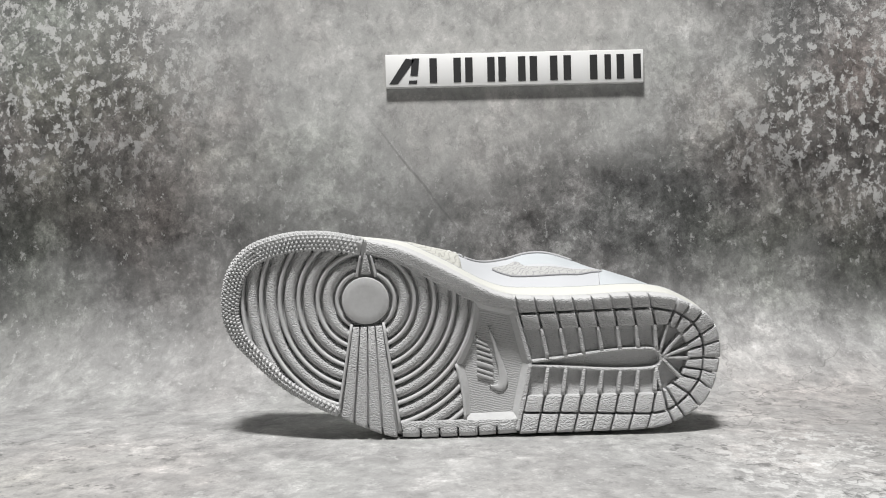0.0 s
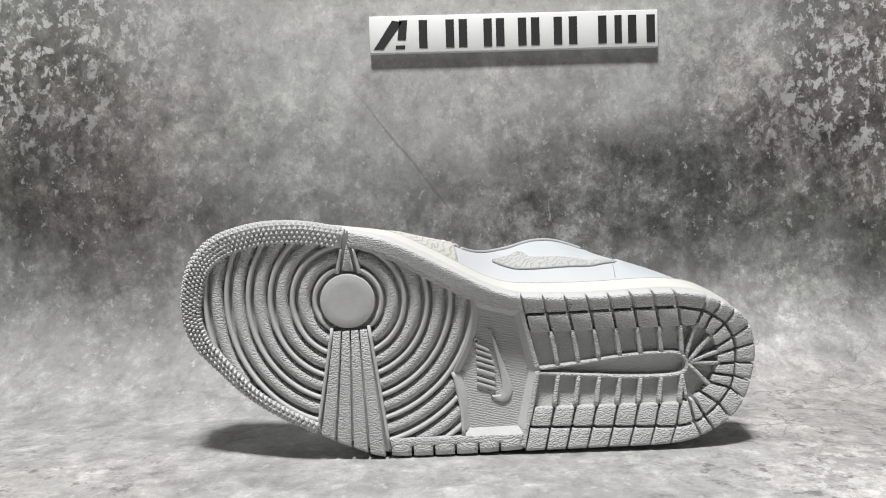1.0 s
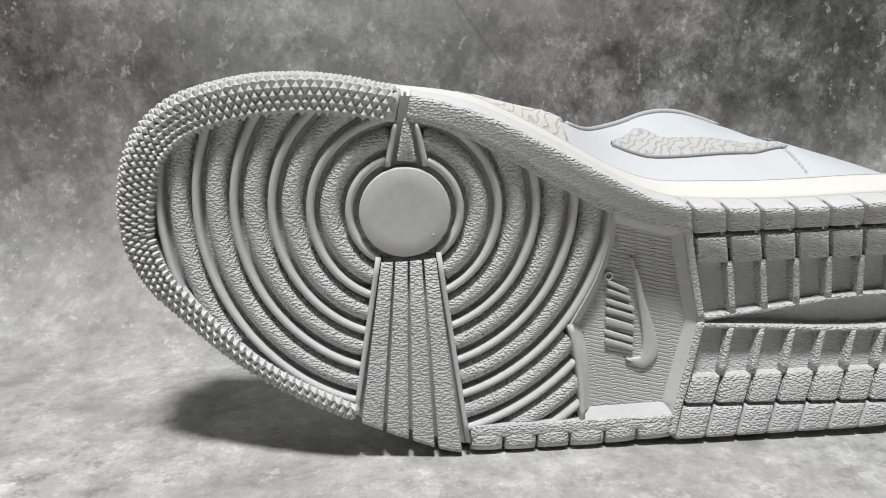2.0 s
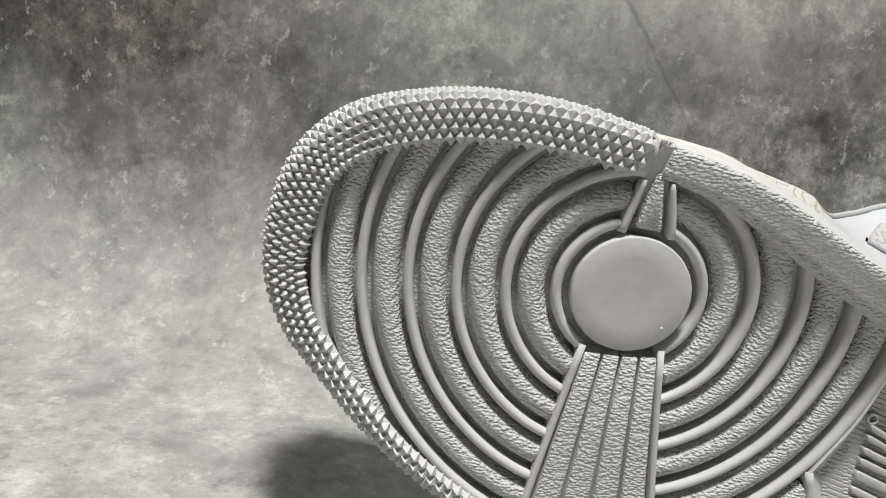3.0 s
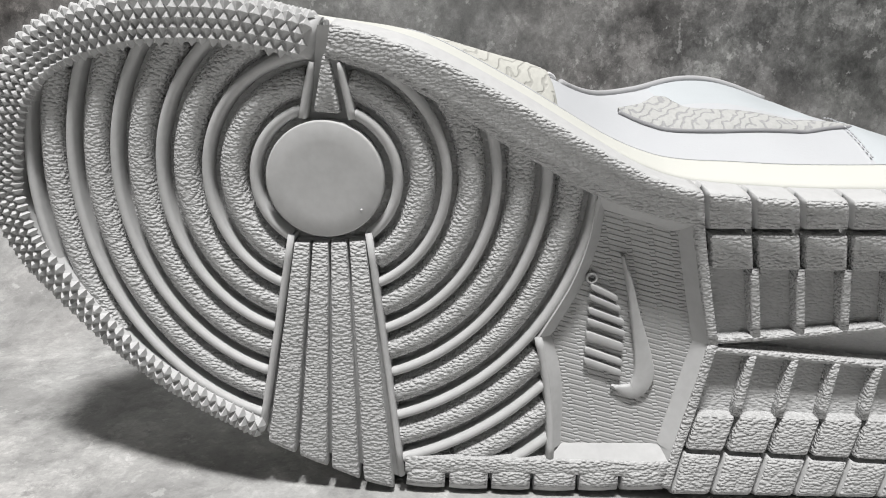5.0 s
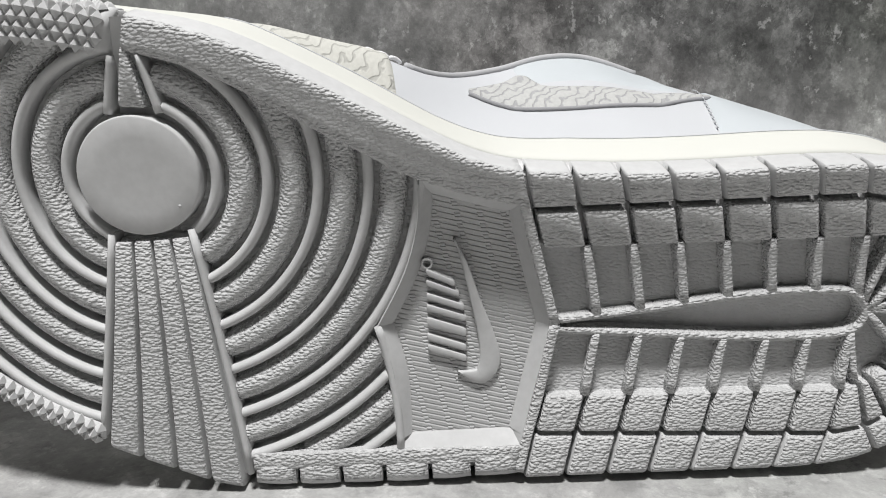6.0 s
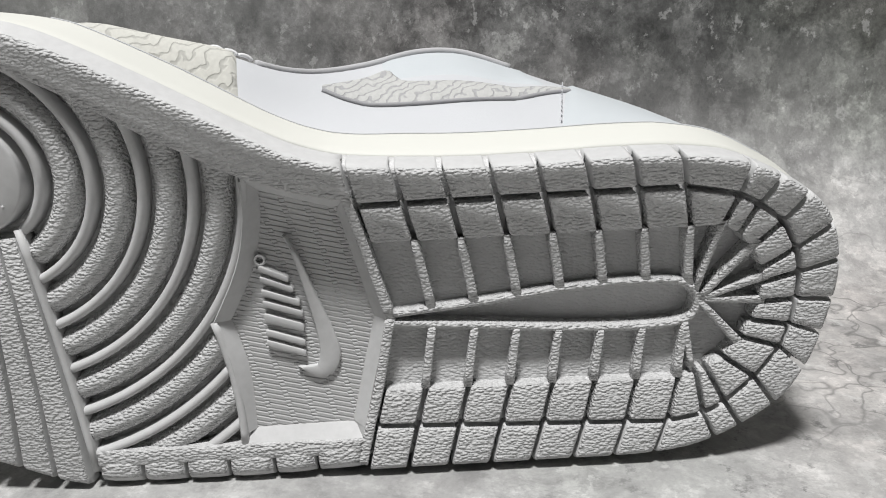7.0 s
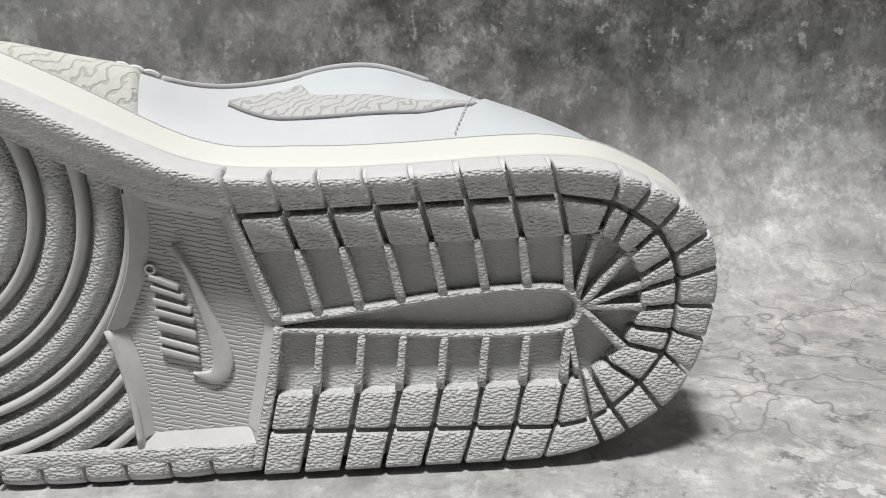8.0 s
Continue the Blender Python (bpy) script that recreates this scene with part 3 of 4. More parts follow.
def outer_block(ra, rb, before=0.0007, after=0.0007):
    """A block of the outer row: its face, its rolled edge and its side."""
    sa, sb = along(*ra[0]), along(*rb[0])
    ga, gb = np.array(ra[1]), np.array(rb[1])
    span = max(abs(sb - sa), 1e-4)
    e, f = before / span, after / span
    cols = []
    us = [e, e + 0.0005 / span, 0.3, 0.5, 0.7, 1 - f - 0.0005 / span, 1 - f]
    for k, u in enumerate(us):
        s = sa + (sb - sa) * u
        p, n = edge(s)
        g = ga + (gb - ga) * u
        v = p - g
        L = np.linalg.norm(v)
        v = v / L
        dip = 0.0004 if (k == 0 and before > 0) or (k == len(us) - 1 and after > 0) else 0.0
        sec = [(0.0007, FLOOR_D + 0.0004), (0.0007, 0.0008), (0.0009, 0.0003), (0.0014, 0.0)]
        sec += [(0.0013 + (L - 0.0024 - 0.0013) * m / 3, 0.0) for m in (1, 2, 3)]
        sec += [(L - 0.0018, 0.00015), (L - 0.0012, 0.0005), (L - 0.0007, 0.0011), (L - 0.0003, 0.0022)]
        col = [on_sole(*(g + v * a), min(d + dip, FLOOR_D + 0.0004)) for a, d in sec]
        col = [(x, y, max(z, -0.00292)) for x, y, z in col]
        col += [flare(p, n, o, d) for o, d in ((0.0001, 0.0044), (0.0006, 0.0068), (0.0009, 0.0106))]
        cols.append(col)
    cols = [sunk(cols[0], sa)] + cols + [sunk(cols[-1], sb)]
    bm, _ = grid(cols)
    return two_skin(bm)



def arch_rim():
    """The grained rim from the toe mark to the first heel groove, whose slant its end takes up."""
    end = along(*RUNGS[0][0]) - 0.0007
    stop = np.array(RUNGS[0][1]) + np.array((-0.0007, 0.0008))
    cols = []
    for s in np.linspace(0.0014, end, 44):
        p, n = edge(s)
        w = smooth_steps(s, [(0.0, 0.0085), (0.02, 0.0092), (0.05, 0.0108), (0.07, 0.0108), (0.1, 0.0102)])
        k = max(0.0, 1 - (end - s) / 0.022)
        k = k * k * (3 - 2 * k)
        g = (p + n * w) * (1 - k) + (stop + (edge(s)[0] - edge(end)[0]) * 0.9) * k
        v = g - p
        w = np.linalg.norm(v)
        v = v / w
        sec = [(w, FLOOR_D + 0.0004), (w, 0.0010), (w - 0.0004, 0.0003), (w - 0.0011, 0.0)]
        sec += [(w - 0.0011 + (0.0040 - w) * m / 4, 0.0) for m in (1, 2, 3, 4)]
        sec += [(0.0021, 0.00018), (0.0015, 0.0005), (0.0010, 0.0011), (0.0006, 0.0020), (0.0004, 0.0034)]
        col = [on_sole(*(p + v * a), d) for a, d in sec]
        more = smooth_steps(p[0], [(0.0, 1.0), (0.034, 0.0)])
        col += [flare(p, n, o, d) for o, d in ((0.0 + 0.0008 * more, 0.0058), (0.0004 + 0.0014 * more, 0.0084 - 0.0010 * more), (0.0006 + 0.0008 * more, 0.0110 - 0.0024 * more))]
        cols.append(col)
    cols = [sunk(cols[0], 0.0014)] + cols + [sunk(cols[-1], end)]
    bm, _ = grid(cols)
    part("smooth_rim", two_skin(bm), RUBBER, outsole, "grained flat rim along the arch", extra=(RUBBER_SMOOTH,))


arch_rim()
for a, b in zip(RUNGS, RUNGS[1:]):
    part("edge_block", outer_block(a, b), RUBBER, outsole, extra=(RUBBER_SMOOTH,))
    part("tread_block", block([a[1], b[1], b[2], a[2]], gap=0.00068), RUBBER, outsole)
for a in RUNGS[1:8] + RUNGS[-8:-1]:
    part("groove_saddle", bar(line(a[1], a[2], 4), 0.0022, 0.0040, round_=False), RUBBER_SMOOTH, outsole)

part("edge_strip", bar(line((-0.0268, 0.0055), (0.0424, 0.0061), 14), 0.0042, 0.0002, round_=False), RUBBER, outsole)
# strip between arch and heel
for path in ([(0.0416, 0.0735), (0.0424, 0.0706), (0.0453, 0.0600), (0.0506, 0.0405)], [(0.0506, 0.0405), (0.0468, 0.0218), (0.0440, 0.0112), (0.0416, 0.0012)]):
    part("heel_strip", bar(spline(path, 5), 0.0026, 0.0001, round_=False), RUBBER, outsole)

# keyhole ridge and the pocket ribs
KEY = spline([(0.0512, 0.0414), (0.0734, 0.0438), (0.0963, 0.0468), (0.1148, 0.0478), (0.1248, 0.0470), (0.1289, 0.0420), (0.1249, 0.0363), (0.1032, 0.0354), (0.0730, 0.0374), (0.0512, 0.0389)], 8)
part("keyhole_ridge", bar(KEY, 0.0021, 0.0004), RUBBER, outsole, "grained raised ridge round the heel's keyhole recess")


def key_z(x, top):
    t = [(0.0512, 0.0414), (0.0734, 0.0438), (0.0963, 0.0468), (0.1148, 0.0478), (0.1262, 0.0466)] if top else [(0.0512, 0.0389), (0.0730, 0.0374), (0.1032, 0.0354), (0.1262, 0.0366)]
    return smooth_steps(x, t)


for i in range(1, 8):
    a = upper_rung(i)[2]
    x = 0.0612 + 0.01083 * (i - 1)
    part("pocket_rib", bar(line((a[0] - 0.0004, a[1] + 0.0008), (x, key_z(x, True))), 0.0024, 0.0005, round_=False), RUBBER, outsole)
for j in range(1, 8):
    a = lower_rung(j)[2]
    x = 0.0612 + 0.0108 * (j - 1)
    part("pocket_rib", bar(line((a[0] - 0.0004, a[1] - 0.0008), (x, key_z(x, False))), 0.0022, 0.0005, round_=False), RUBBER, outsole)
HUB = (0.1291, 0.0422)
for far, w in (((0.1330, 0.0640), 0.0018), ((0.1424, 0.0580), 0.0022), ((0.1460, 0.0482), 0.0020), ((0.1460, 0.0414), 0.0018), ((0.1414, 0.0290), 0.0020)):
    part("fan_rib", bar(line(HUB if far[1] < 0.06 else (0.1282, 0.0450), far), w, 0.0004, round_=False, taper=[0.85, 0.9, 0.95, 1, 1.1, 1.3]), RUBBER, outsole)
part("fan_rib", bar(line((0.1262, 0.0358), (0.1284, 0.0236)), 0.0017, 0.0005, round_=False), RUBBER, outsole)


def pocket_floor(a, b, c, d, near, deep):
    """The moulded ground of one heel pocket, between two ribs: a, b at the block, d, c at the keyhole."""
    rows = []
    for i in range(5):
        f = i / 4
        dd = near + (deep - near) * f
        g = f * 1.12 - 0.12
        p = [a[k] + (d[k] - a[k]) * g for k in (0, 1)]
        q = [b[k] + (c[k] - b[k]) * g for k in (0, 1)]
        rows.append([on_sole(p[0] + (q[0] - p[0]) * u, p[1] + (q[1] - p[1]) * u, dd - 0.0004 * (u > 0.99)) for u in (0, 0.25, 0.5, 0.75, 1)])
    bm, _ = grid(rows)
    part("pocket_floor", bm, RUBBER_FINE, outsole)


for i in range(7):
    xa, xb = 0.0504 + 0.01083 * i, 0.0612 + 0.01083 * i
    a, b = upper_rung(i)[2], upper_rung(i + 1)[2]
    pocket_floor(a, b, (xb, key_z(xb, True)), (xa + 0.001 * (i == 0), key_z(max(xa, 0.0512), True)), 0.0052, 0.0041)
    xa, xb = 0.0504 + 0.0108 * i, 0.0612 + 0.0108 * i
    a, b = lower_rung(i)[2], lower_rung(i + 1)[2]
    pocket_floor(a, b, (xb, key_z(xb, False)), (xa + 0.001 * (i == 0), key_z(max(xa, 0.0512), False)), 0.0036, 0.0046)

# -- forefoot: pivot disc, rings, stem and tip --
CX, CZ = -0.0467, 0.0803


def disc():
    rows = []
    for rr, d in ((0.0140, FLOOR_D), (0.0140, 0.0004), (0.01385, 0.0001), (0.0135, -0.0001), (0.009, -0.0001), (0.004, -0.0001)):
        rows.append([on_sole(CX + rr * math.cos(a), CZ + rr * math.sin(a), d) for a in np.linspace(0, 2 * math.pi, 65)[:-1]])
    bm, vs = grid(rows, closed_v=True)
    bm.faces.new(vs[-1])
    return part("pivot_disc", bm, RUBBER_SMOOTH, outsole, "smooth flat round pivot disc")


disc()
bm = bmesh.new()
bmesh.ops.create_icosphere(bm, subdivisions=1, radius=0.0004, matrix=Matrix.Translation(on_sole(-0.0381, 0.0732, -0.0001)))
part("mould_speck", bm, RUBBER_SMOOTH, outsole)
STEM = [(-0.0553, 0.0664), (-0.0366, 0.0673), (-0.0277, -0.0006), (-0.0643, 0.0112)]


def arch_edge(z):
    """Where the ring field ends below the cusp."""
    f = (z - 0.0076) / 0.0335
    return 0.0063 + 0.0048 * (1 - f * f)


def stem_x(z, side):
    (x0, z0), (x1, z1) = (STEM[0], STEM[3]) if side < 0 else (STEM[1], STEM[2])
    return x0 + (x1 - x0) * (z - z0) / (z1 - z0)


def ring_field(x, z, slack=0.0):
    s = along(x, z)
    w = toe_width(s) if s > S_STEM_L else (0.0085 if s < 0.11 else 0.006)
    p, n = edge(s)
    if (np.array((x, z)) - p) @ n < 0 or rim_distance(x, z) < w - 0.0018:
        return False
    if z < 0.0663 and stem_x(z, -1) - 0.0002 < x < stem_x(z, 1) + 0.0002:
        return False
    if z > 0.0945 and abs(x + 0.0459) < 0.0064 * (0.1185 - z) / 0.0235:
        return False
    if x > -0.02:
        if z > 0.0411 and math.hypot(x - CX, z - CZ) > 0.0660:
            return False
        if z <= 0.0411 and x > arch_edge(z):
            return False
    return not (x > -0.03 and z < 0.0055)


def arcs(r):
    """The stretches of a circle that lie in the ring field."""
    n = int(2 * math.pi * r / 0.0007)
    ok = [ring_field(CX + r * math.cos(2 * math.pi * k / n), CZ + r * math.sin(2 * math.pi * k / n)) for k in range(n)]
    if all(ok):
        return [np.linspace(0, 2 * math.pi, n)]
    start = next(k for k in range(n) if not ok[k])
    runs, cur = [], []
    for k in range(start, start + n + 1):
        if ok[k % n]:
            cur.append(2 * math.pi * k / n)
        elif cur:
            runs.append(cur)
            cur = []
    return [r_ for r_ in runs if len(r_) > 5]


def circle_path(r, angles):
    step = max(1, len(angles) // max(8, int(len(angles) * 0.0007 / 0.0018)))
    a = list(angles[::step])
    if a[-1] != angles[-1]:
        a.append(angles[-1])
    return [(CX + r * math.cos(t), CZ + r * math.sin(t)) for t in a]


for k in range(8):
    r = 0.0171 + 0.01182 * k
    for a in arcs(r):
        if k < 5 or a[len(a) // 2] > 2.0:
            part("ring_ridge", bar(circle_path(r, a), 0.0025, 0.0011), RUBBER_SMOOTH, outsole)
    rb = r + 0.0058
    for a in arcs(rb):
        part("ring_band", bar(circle_path(rb, a), 0.0070, 0.0012), RUBBER, outsole)

part("stem_base", block([(-0.0548, 0.0650), (-0.0371, 0.0658), (-0.0281, -0.0002), (-0.0640, 0.0117)], 0.0040, gap=0.0), RUBBER_SMOOTH, outsole)
# stem: four grained strips between two smooth borders
strips = 4
for i in range(strips):
    f0, f1 = (0.03 + 0.94 * i / strips, 0.03 + 0.94 * (i + 1) / strips)
    def lerp(a, b, f):
        return (a[0] + (b[0] - a[0]) * f, a[1] + (b[1] - a[1]) * f)
    tl, tr, br, bl = lerp(STEM[0], STEM[1], f0), lerp(STEM[0], STEM[1], f1), lerp(STEM[3], STEM[2], f1), lerp(STEM[3], STEM[2], f0)
    tl, tr = (tl[0], tl[1] - 0.0012), (tr[0], tr[1] - 0.0012)
    part("stem_strip", outer_block((br, tr), (bl, tl)), RUBBER, outsole, extra=(RUBBER_SMOOTH,))
for side in (-1, 1):
    top, bot = (STEM[0], STEM[3]) if side < 0 else (STEM[1], STEM[2])
    part("stem_border", bar(line(top, (bot[0], bot[1] + 0.003), 10), 0.0017, 0.0), RUBBER_SMOOTH, outsole)
# pointed mark above the disc: a grained wedge in a sunk slot, between two ridges
SLOT = [[on_sole(-0.0459 + u * (0.0050 - 0.0036 * f), 0.0945 + 0.0206 * f, 0.0056 - 0.0052 * f) for u in (-1, -0.3, 0.3, 1)] for f in np.linspace(0, 1, 8)]
part("tip_plate", grid(SLOT)[0], RUBBER_SMOOTH, outsole, "sunk smooth slot at the toe mark")
part("tip_wedge", block([(-0.0492, 0.0960), (-0.0426, 0.0956), (-0.0449, 0.1092), (-0.0466, 0.1092)], 0.0003, gap=0.0002), RUBBER, outsole)
part("tip_nub", block([(-0.0463, 0.1146), (-0.0454, 0.1145), (-0.0455, 0.1166), (-0.0462, 0.1166)], 0.0022, gap=0.0), RUBBER_SMOOTH, outsole)
for side in (-1, 1):
    part("tip_border", bar(line((-0.0459 + side * 0.0058, 0.0946), (-0.0459 + side * 0.0031, 0.1072), 8), 0.0017, 0.0001, taper=[1.1] * 5 + [1, 0.9, 0.6]), RUBBER_SMOOTH, outsole)

# -- arch: a recessed panel with sloping walls --
ARCH_OUT = spline([(0.0172, 0.0792), (0.0417, 0.0728)], 6) + spline([(0.0417, 0.0728), (0.0500, 0.0403)], 8)[1:] + spline([(0.0500, 0.0403), (0.0421, 0.0078)], 8)[1:] \
    + spline([(0.0421, 0.0078), (0.0106, 0.0070)], 6)[1:] + spline([(0.0106, 0.0070), (0.0100, 0.0267), (0.0062, 0.0411)], 5)[1:] + spline([(0.0062, 0.0411), (0.0134, 0.0553), (0.0168, 0.0680), (0.0172, 0.0792)], 5)[1:-1]


def arch_depth(z):
    """The arch floor sinks towards the inner side of the foot."""
    return 0.00345 + 0.0021 * min(1.0, max(0.0, (z - 0.032) / 0.042))


def arch_panel():
    c = np.array((0.0285, 0.0415))
    outer = [np.array(p) for p in ARCH_OUT]
    inner = []
    for i, p in enumerate(outer):
        t = outer[(i + 1) % len(outer)] - outer[i - 1]
        n = np.array((t[1], -t[0])) / np.linalg.norm(t)
        if n @ (c - p) < 0:
            n = -n
        q = p + n * 0.0031
        inner.append(q + (c - q) * 0.03)
    rows = [[on_sole(p[0], p[1], 0.0044) for p in outer], [on_sole(p[0], p[1], 0.0008) for p in outer], [on_sole(*(p + (c - p) * 0.012), 0.0006) for p in outer], [on_sole(p[0], p[1], arch_depth(p[1]) - 0.00005) for p in inner]]
    bm, _ = grid(rows, closed_v=True)
    sharp(part("arch_wall", bm, RUBBER_SMOOTH, outsole, "smooth sloping wall of the arch recess"), 20)
    rows = [[on_sole(*(c + (p - c) * f), arch_depth((c + (p - c) * f)[1])) for p in outer] for f in (0.985, 0.75, 0.5, 0.3, 0.1)]
    bm, vs = grid(rows, closed_v=True)
    bm.faces.new(vs[-1])
    part("arch_floor", bm, RUBBER_DASH, outsole, "arch floor with rows of fine raised dashes")


arch_panel()
part("arch_ridge", bar([(arch_edge(z), z) for z in np.linspace(0.0411, 0.008, 12)], 0.0021, 0.0004), RUBBER_SMOOTH, outsole)

# raised emblem on the arch floor: a tapered curved bar and four short bars
CURVE = spline([(0.0258, 0.0632, 0.05), (0.0284, 0.0560, 0.35), (0.0308, 0.0470, 0.6), (0.0336, 0.0370, 1.0), (0.0345, 0.0300, 1.3), (0.0318, 0.0262, 1.0), (0.0262, 0.0276, 0.1)], 6)
part("emblem_curve", bar(CURVE, 0.0042, 0.0024, 0.0058, False, [p[2] for p in CURVE]), RUBBER_SMOOTH, outsole, "plain raised curved bar")
for z, h in ((0.0326, 0.0020), (0.0355, 0.0020), (0.0396, 0.0026), (0.0434, 0.0020), (0.0464, 0.0020), (0.0500, 0.0018), (0.0528, 0.0018)):
    x0, x1 = 0.0186, 0.0286 - max(0.0, z - 0.045) * 0.35
    part("emblem_bar", block([(x0, z - h / 2 + 0.0020), (x1, z - h / 2 - 0.0014), (x1, z + h / 2 - 0.0014), (x0, z + h / 2 + 0.0020)], 0.0022, 0.0058, 0.0001, 0.0002), RUBBER_SMOOTH, outsole)
DOT = [(0.0190 + 0.0012 * math.cos(a), 0.0566 + 0.0012 * math.sin(a)) for a in np.linspace(0, 2 * math.pi, 20)]
part("emblem_dot", bar(DOT, 0.0006, 0.0030, 0.0058), RUBBER_SMOOTH, outsole)


# -- upper --
PEAK = [(-0.135, 0.072), (-0.12, 0.094), (-0.10, 0.100), (-0.08, 0.104), (-0.055, 0.1060), (-0.036, 0.1100), (-0.0264, 0.1138), (-0.0073, 0.1095), (0.009, 0.1062), (0.013, 0.1032), (0.020, 0.1007), (0.0283, 0.0996),
        (0.0415, 0.1015), (0.0584, 0.1061), (0.0722, 0.1064), (0.0821, 0.1036), (0.0979, 0.0973), (0.1117, 0.0917), (0.1275, 0.0858), (0.145, 0.077), (0.158, 0.055)]
FOOT = [(-0.135, 0.072), (-0.12, 0.1085), (-0.10, 0.1195), (-0.08, 0.1215), (-0.055, 0.1195), (-0.04, 0.1165), (-0.02, 0.1108), (-0.0066, 0.1034), (0.0072, 0.0952), (0.0215, 0.0885), (0.035, 0.0856), (0.061, 0.0843), (0.0858, 0.0848), (0.11, 0.0855), (0.129, 0.0838), (0.145, 0.0785), (0.158, 0.058)]
CREST = [(-0.135, 0.034), (-0.04, 0.035), (-0.01, 0.037), (0.01, 0.041), (0.016, 0.047), (0.022, 0.055), (0.033, 0.070), (0.05, 0.083), (0.07, 0.093), (0.10, 0.092), (0.158, 0.085)]


def soft(x, table):
    """A table read with its corners smoothed."""
    return sum(smooth_steps(x + o, table) * w for o, w in ((-0.006, 0.15), (-0.003, 0.2), (0, 0.3), (0.003, 0.2), (0.006, 0.15)))


def upper_at(x, t, out=0.0):
    """A point of the upper's side that faces up: t runs from the midsole (0) to the top line (1)."""
    zf, zp, dp = soft(x, FOOT) - 0.0012, soft(x, PEAK), soft(x, CREST)
    d = 0.026 + (dp - 0.026) * t
    k = smooth_steps(x, [(0.02, 1.0), (0.045, 0.1), (0.09, 0.1), (0.11, 1.0)])
    z = zf + (zp - zf) * (1 - (1 - min(t, 1.0)) ** (1.0 + 0.7 * k))
    z += 0.0016 * k * math.sin(math.pi * min(t, 1)) + out
    return (x, d + spring(x) * 0.5, z)


def upper_body():
    xs = np.linspace(-0.130, 0.157, 72)
    rows = []
    for x in xs:
        row = [upper_at(x, t) for t in np.linspace(-0.05, 1.0, 14)]
        zp, dp = soft(x, PEAK), soft(x, CREST)
        low = float(smooth_steps(x, [(-0.13, 0.07), (-0.1, 0.045), (-0.05, 0.018), (0.0, 0.012), (0.12, 0.012), (0.157, 0.045)]))
        mid = (zp + low) / 2
        for k in range(1, 12):
            a = math.pi / 2 - math.pi * k / 11
            row.append((x, dp + spring(x) * 0.5 + 0.014 * math.cos(a), mid + (zp - low) / 2 * math.sin(a)))
        row.append((x, 0.026, low))
        rows.append(row)
    bm, vs = grid(rows)
    bm.faces.new(vs[0])
    bm.faces.new(vs[-1])
    return part("upper", bm, LEATHER_WHITE, sneaker, "smooth white leather upper")


upper = upper_body()


def patch(name, edges, material, thick=0.0009, n=24, m=10, label=""):
    """A panel laid on the upper: edges(u) gives its x range's lower and upper t."""
    x0, x1, span = edges
    rows = []
    for i in range(n + 1):
        u = i / n
        t0, t1, xa, xb = span(u)
        row = []
        for j in range(m + 1):
            f = j / m
            rim = 0.0 if j in (0, m) or i in (0, n) else 1.0
            row.append(upper_at(xa + (xb - xa) * f, t0 + (t1 - t0) * f, thick * rim - 0.0002 * (1 - rim)))
        rows.append(row)
    bm, _ = grid(rows)
    return part(name, bm, material, upper, label)


patch("toe_overlay", (0, 0, lambda u: (0.0, 1.0, -0.034 + 0.0465 * u, -0.034 + 0.0435 * u)), SUEDE, 0.0014, 40, 12, "wrinkled cream suede toe overlay")
patch("heel_overlay", (0, 0, lambda u: (0.0, 0.97, 0.098 + 0.05 * u, 0.112 + 0.04 * u)), LEATHER_BLUE, 0.0009, 20, 10, "cool white leather heel overlay")
patch("collar_panel", (0, 0, lambda u: (0.62, 0.96, 0.050 + 0.052 * u, 0.047 + 0.050 * u)), LEATHER_BLUE, 0.0006, 20, 8, "cool white leather collar panel")


def side_stripe():
    """The curved tapering stripe on the upper's side."""
    lowc = spline([(0.032, 0.49), (0.040, 0.38), (0.052, 0.31), (0.070, 0.31), (0.090, 0.38), (0.107, 0.50)], 6)
    topc = spline([(0.032, 0.53), (0.040, 0.68), (0.0495, 0.81), (0.0540, 0.58), (0.078, 0.53), (0.107, 0.52)], 6)
    rows = []
    for a, b in zip(lowc, topc):
        row = []
        for j in range(7):
            f = j / 6
            p = a + (b - a) * f
            row.append(upper_at(p[0], p[1], 0.0013 if 0 < j < 6 else -0.0001))
        rows.append(row)
    bm, _ = grid(rows)
    part("stripe_edge", tube([upper_at(p[0], p[1], 0.0004) for p in lowc], 0.0007, 6), STITCH, upper, "grey cut edge of the side stripe")
    part("side_stripe", bm, SUEDE_GREY, upper, "wrinkled pale grey tapering side stripe")


def tube(points, r, n=8):
    pts = [Vector(p) for p in points]
    rows = []
    for i, p in enumerate(pts):
        t = (pts[min(i + 1, len(pts) - 1)] - pts[max(i - 1, 0)]).normalized()
        u = t.cross(Vector((0, 1, 0))).normalized()
        v = t.cross(u).normalized()
        rows.append([p + (u * math.cos(a) + v * math.sin(a)) * r for a in np.linspace(0, 2 * math.pi, n + 1)[:-1]])
    bm, vs = grid(rows, closed_v=True)
    bm.faces.new(vs[0])
    bm.faces.new(vs[-1])
    return bm


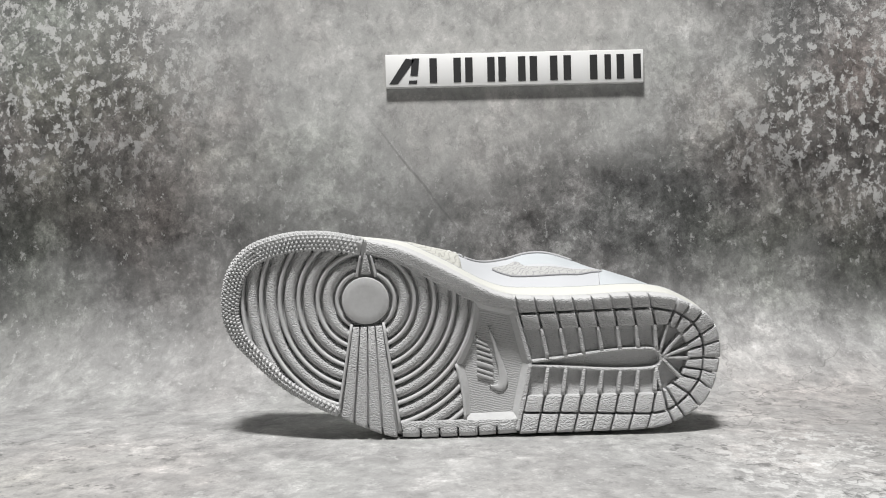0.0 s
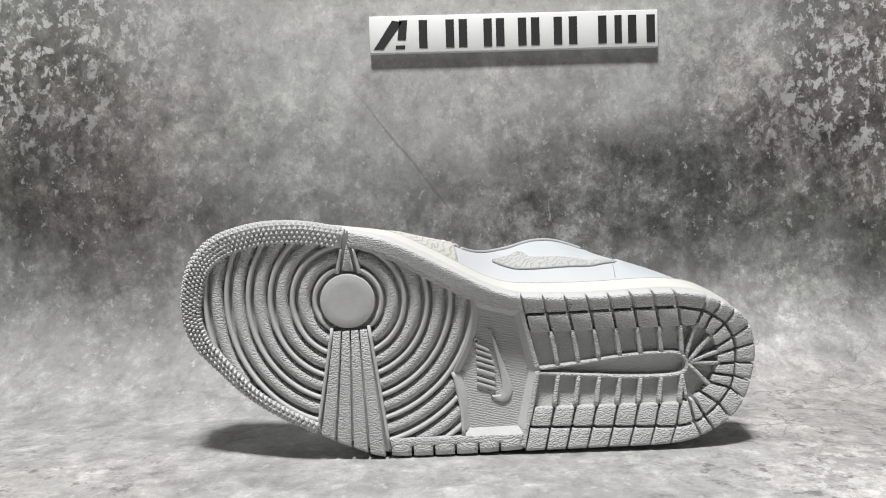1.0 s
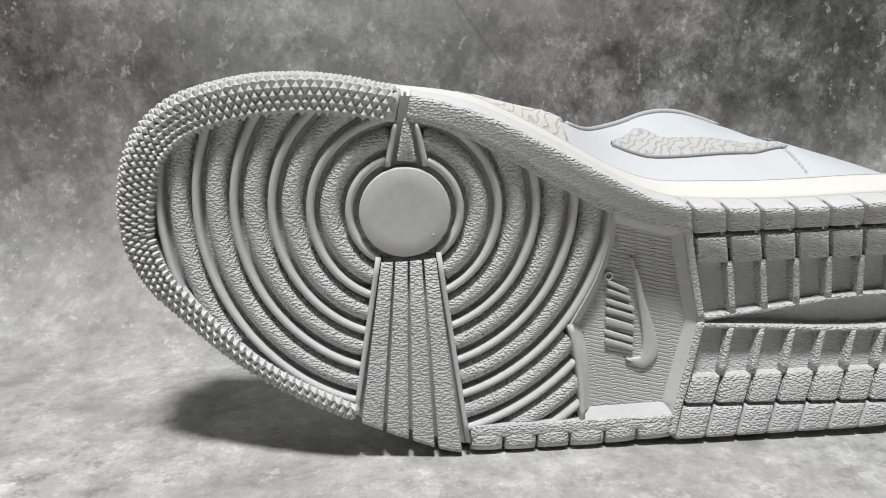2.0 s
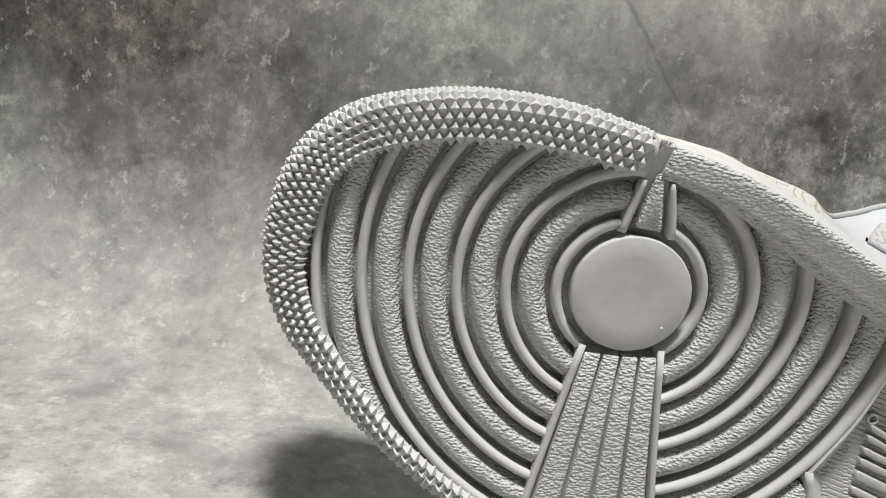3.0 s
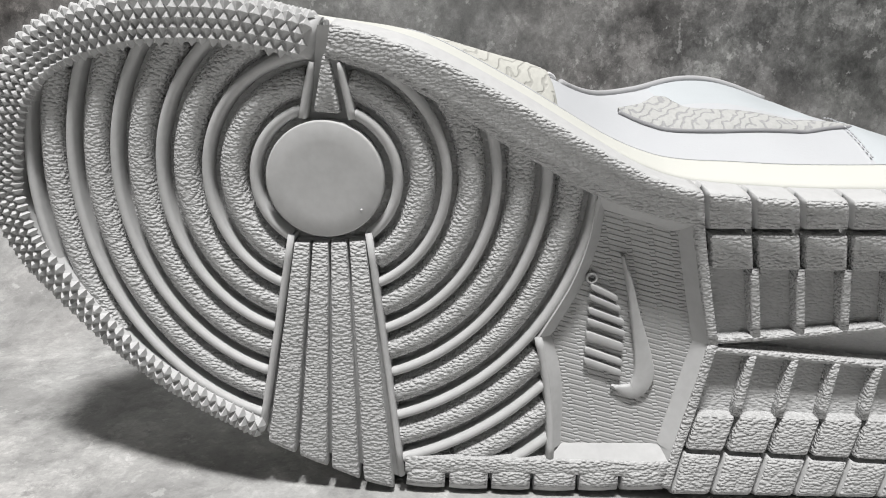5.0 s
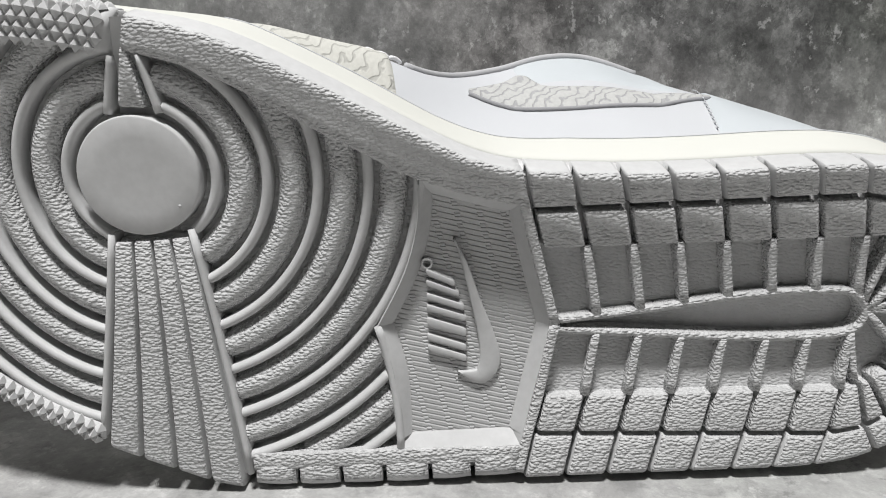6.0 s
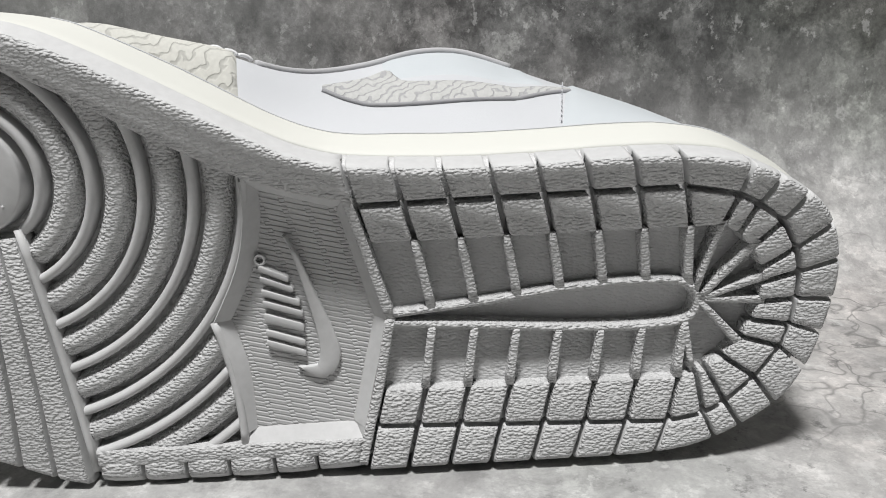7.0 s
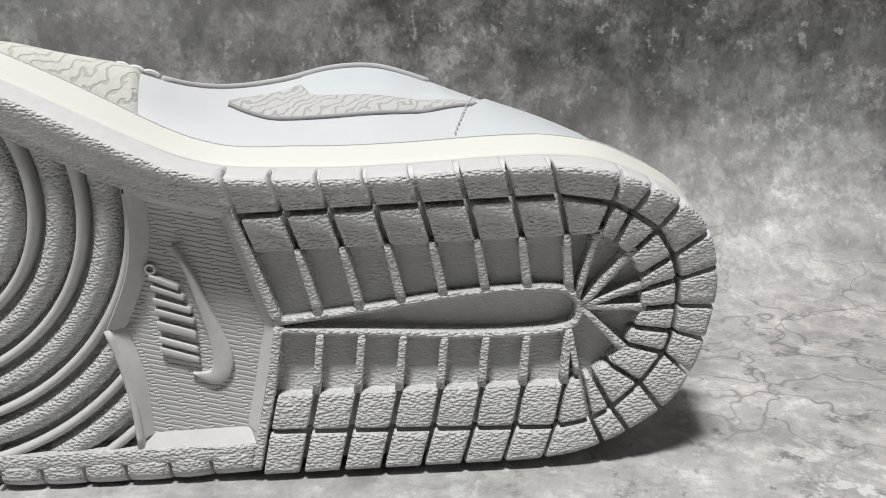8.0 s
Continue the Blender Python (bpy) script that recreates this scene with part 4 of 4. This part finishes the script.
side_stripe()
part("collar_edge", tube([upper_at(x, 0.96, 0.0004) for x in np.linspace(0.014, 0.092, 40)], 0.0011), LINING, upper, "grey bound collar edge")
SEAM = [flare(*edge(q), 0.0051, 0.0261) for q in np.linspace(along(-0.03, 0.113), along(0.150, 0.0725), 90)]
part("seam_line", tube(SEAM, 0.0002, 5), STITCH_PALE, upper, "thin grey seam above the midsole")
for i, x in enumerate((0.004, 0.0075, 0.011)):
    part("lace_loop", tube([Vector(upper_at(x + 0.0015 * math.cos(a), 1.0)) + Vector((0, 0.002, 0.0008 * math.sin(a) + 0.0006)) for a in np.linspace(0, math.pi, 9)], 0.0006, 7), LACE, upper)
for i in range(14):
    t = 0.06 + 0.055 * i
    p = upper_at(0.097 + 0.013 * t + 0.001, t, 0.0009)
    q = upper_at(0.097 + 0.013 * (t + 0.03) + 0.001, t + 0.03, 0.0009)
    part("stitch", tube([p, q], 0.00022, 5), STITCH_PALE, upper)


# ---- the sign on the wall ----
def sign_board():
    ob = new("sign_board")
    ob.location = (0.0626, 0.602, 0.2475)
    tagged(ob, "white rectangular sign block with black printed marks on the wall", "sign")
    w, h, th = 0.2138, 0.0273, 0.0055
    part("board", box(-w / 2, w / 2, -th, -0.0004, 0, h, 0.0006), BOARD, ob, "white board with softened edges")
    y0, y1 = -th - 0.0004, -th + 0.0004
    # a slanted emblem and seven marks, as plain shapes
    def slab(corners, name):
        bm = bmesh.new()
        f = [bm.verts.new((x, y0, z)) for x, z in corners]
        g = [bm.verts.new((x, y1, z)) for x, z in corners]
        bm.faces.new(f)
        for i in range(len(f)):
            bm.faces.new((f[i], f[i - 1], g[i - 1], g[i]))
        return part(name, bm, INK, ob, smooth=False)
    left = -w / 2
    slab([(left + 0.003, 0.0028), (left + 0.010, 0.0028), (left + 0.0245, 0.0225), (left + 0.017, 0.0238)], "emblem_bar")
    slab([(left + 0.0205, 0.0095), (left + 0.0268, 0.0095), (left + 0.0282, 0.0238), (left + 0.0222, 0.0238)], "emblem_bar")
    slab([(left + 0.0190, 0.0028), (left + 0.0258, 0.0028), (left + 0.0262, 0.0055), (left + 0.0194, 0.0055)], "emblem_bar")
    for a, b in ((0.0365, 0.0625), (0.066, 0.0905), (0.0935, 0.1160), (0.1195, 0.1425), (0.1475, 0.1755), (0.1815, 0.1868), (0.1915, 0.2115)):
        s = min(0.0062, (b - a))
        slab([(left + a, 0.0032), (left + a + s, 0.0032), (left + a + s, 0.0236), (left + a, 0.0236)], "mark_bar")
        if b - a > 0.01:
            slab([(left + b - s, 0.0032), (left + b, 0.0032), (left + b, 0.0236), (left + b - s, 0.0236)], "mark_bar")
    return ob


sign_board()
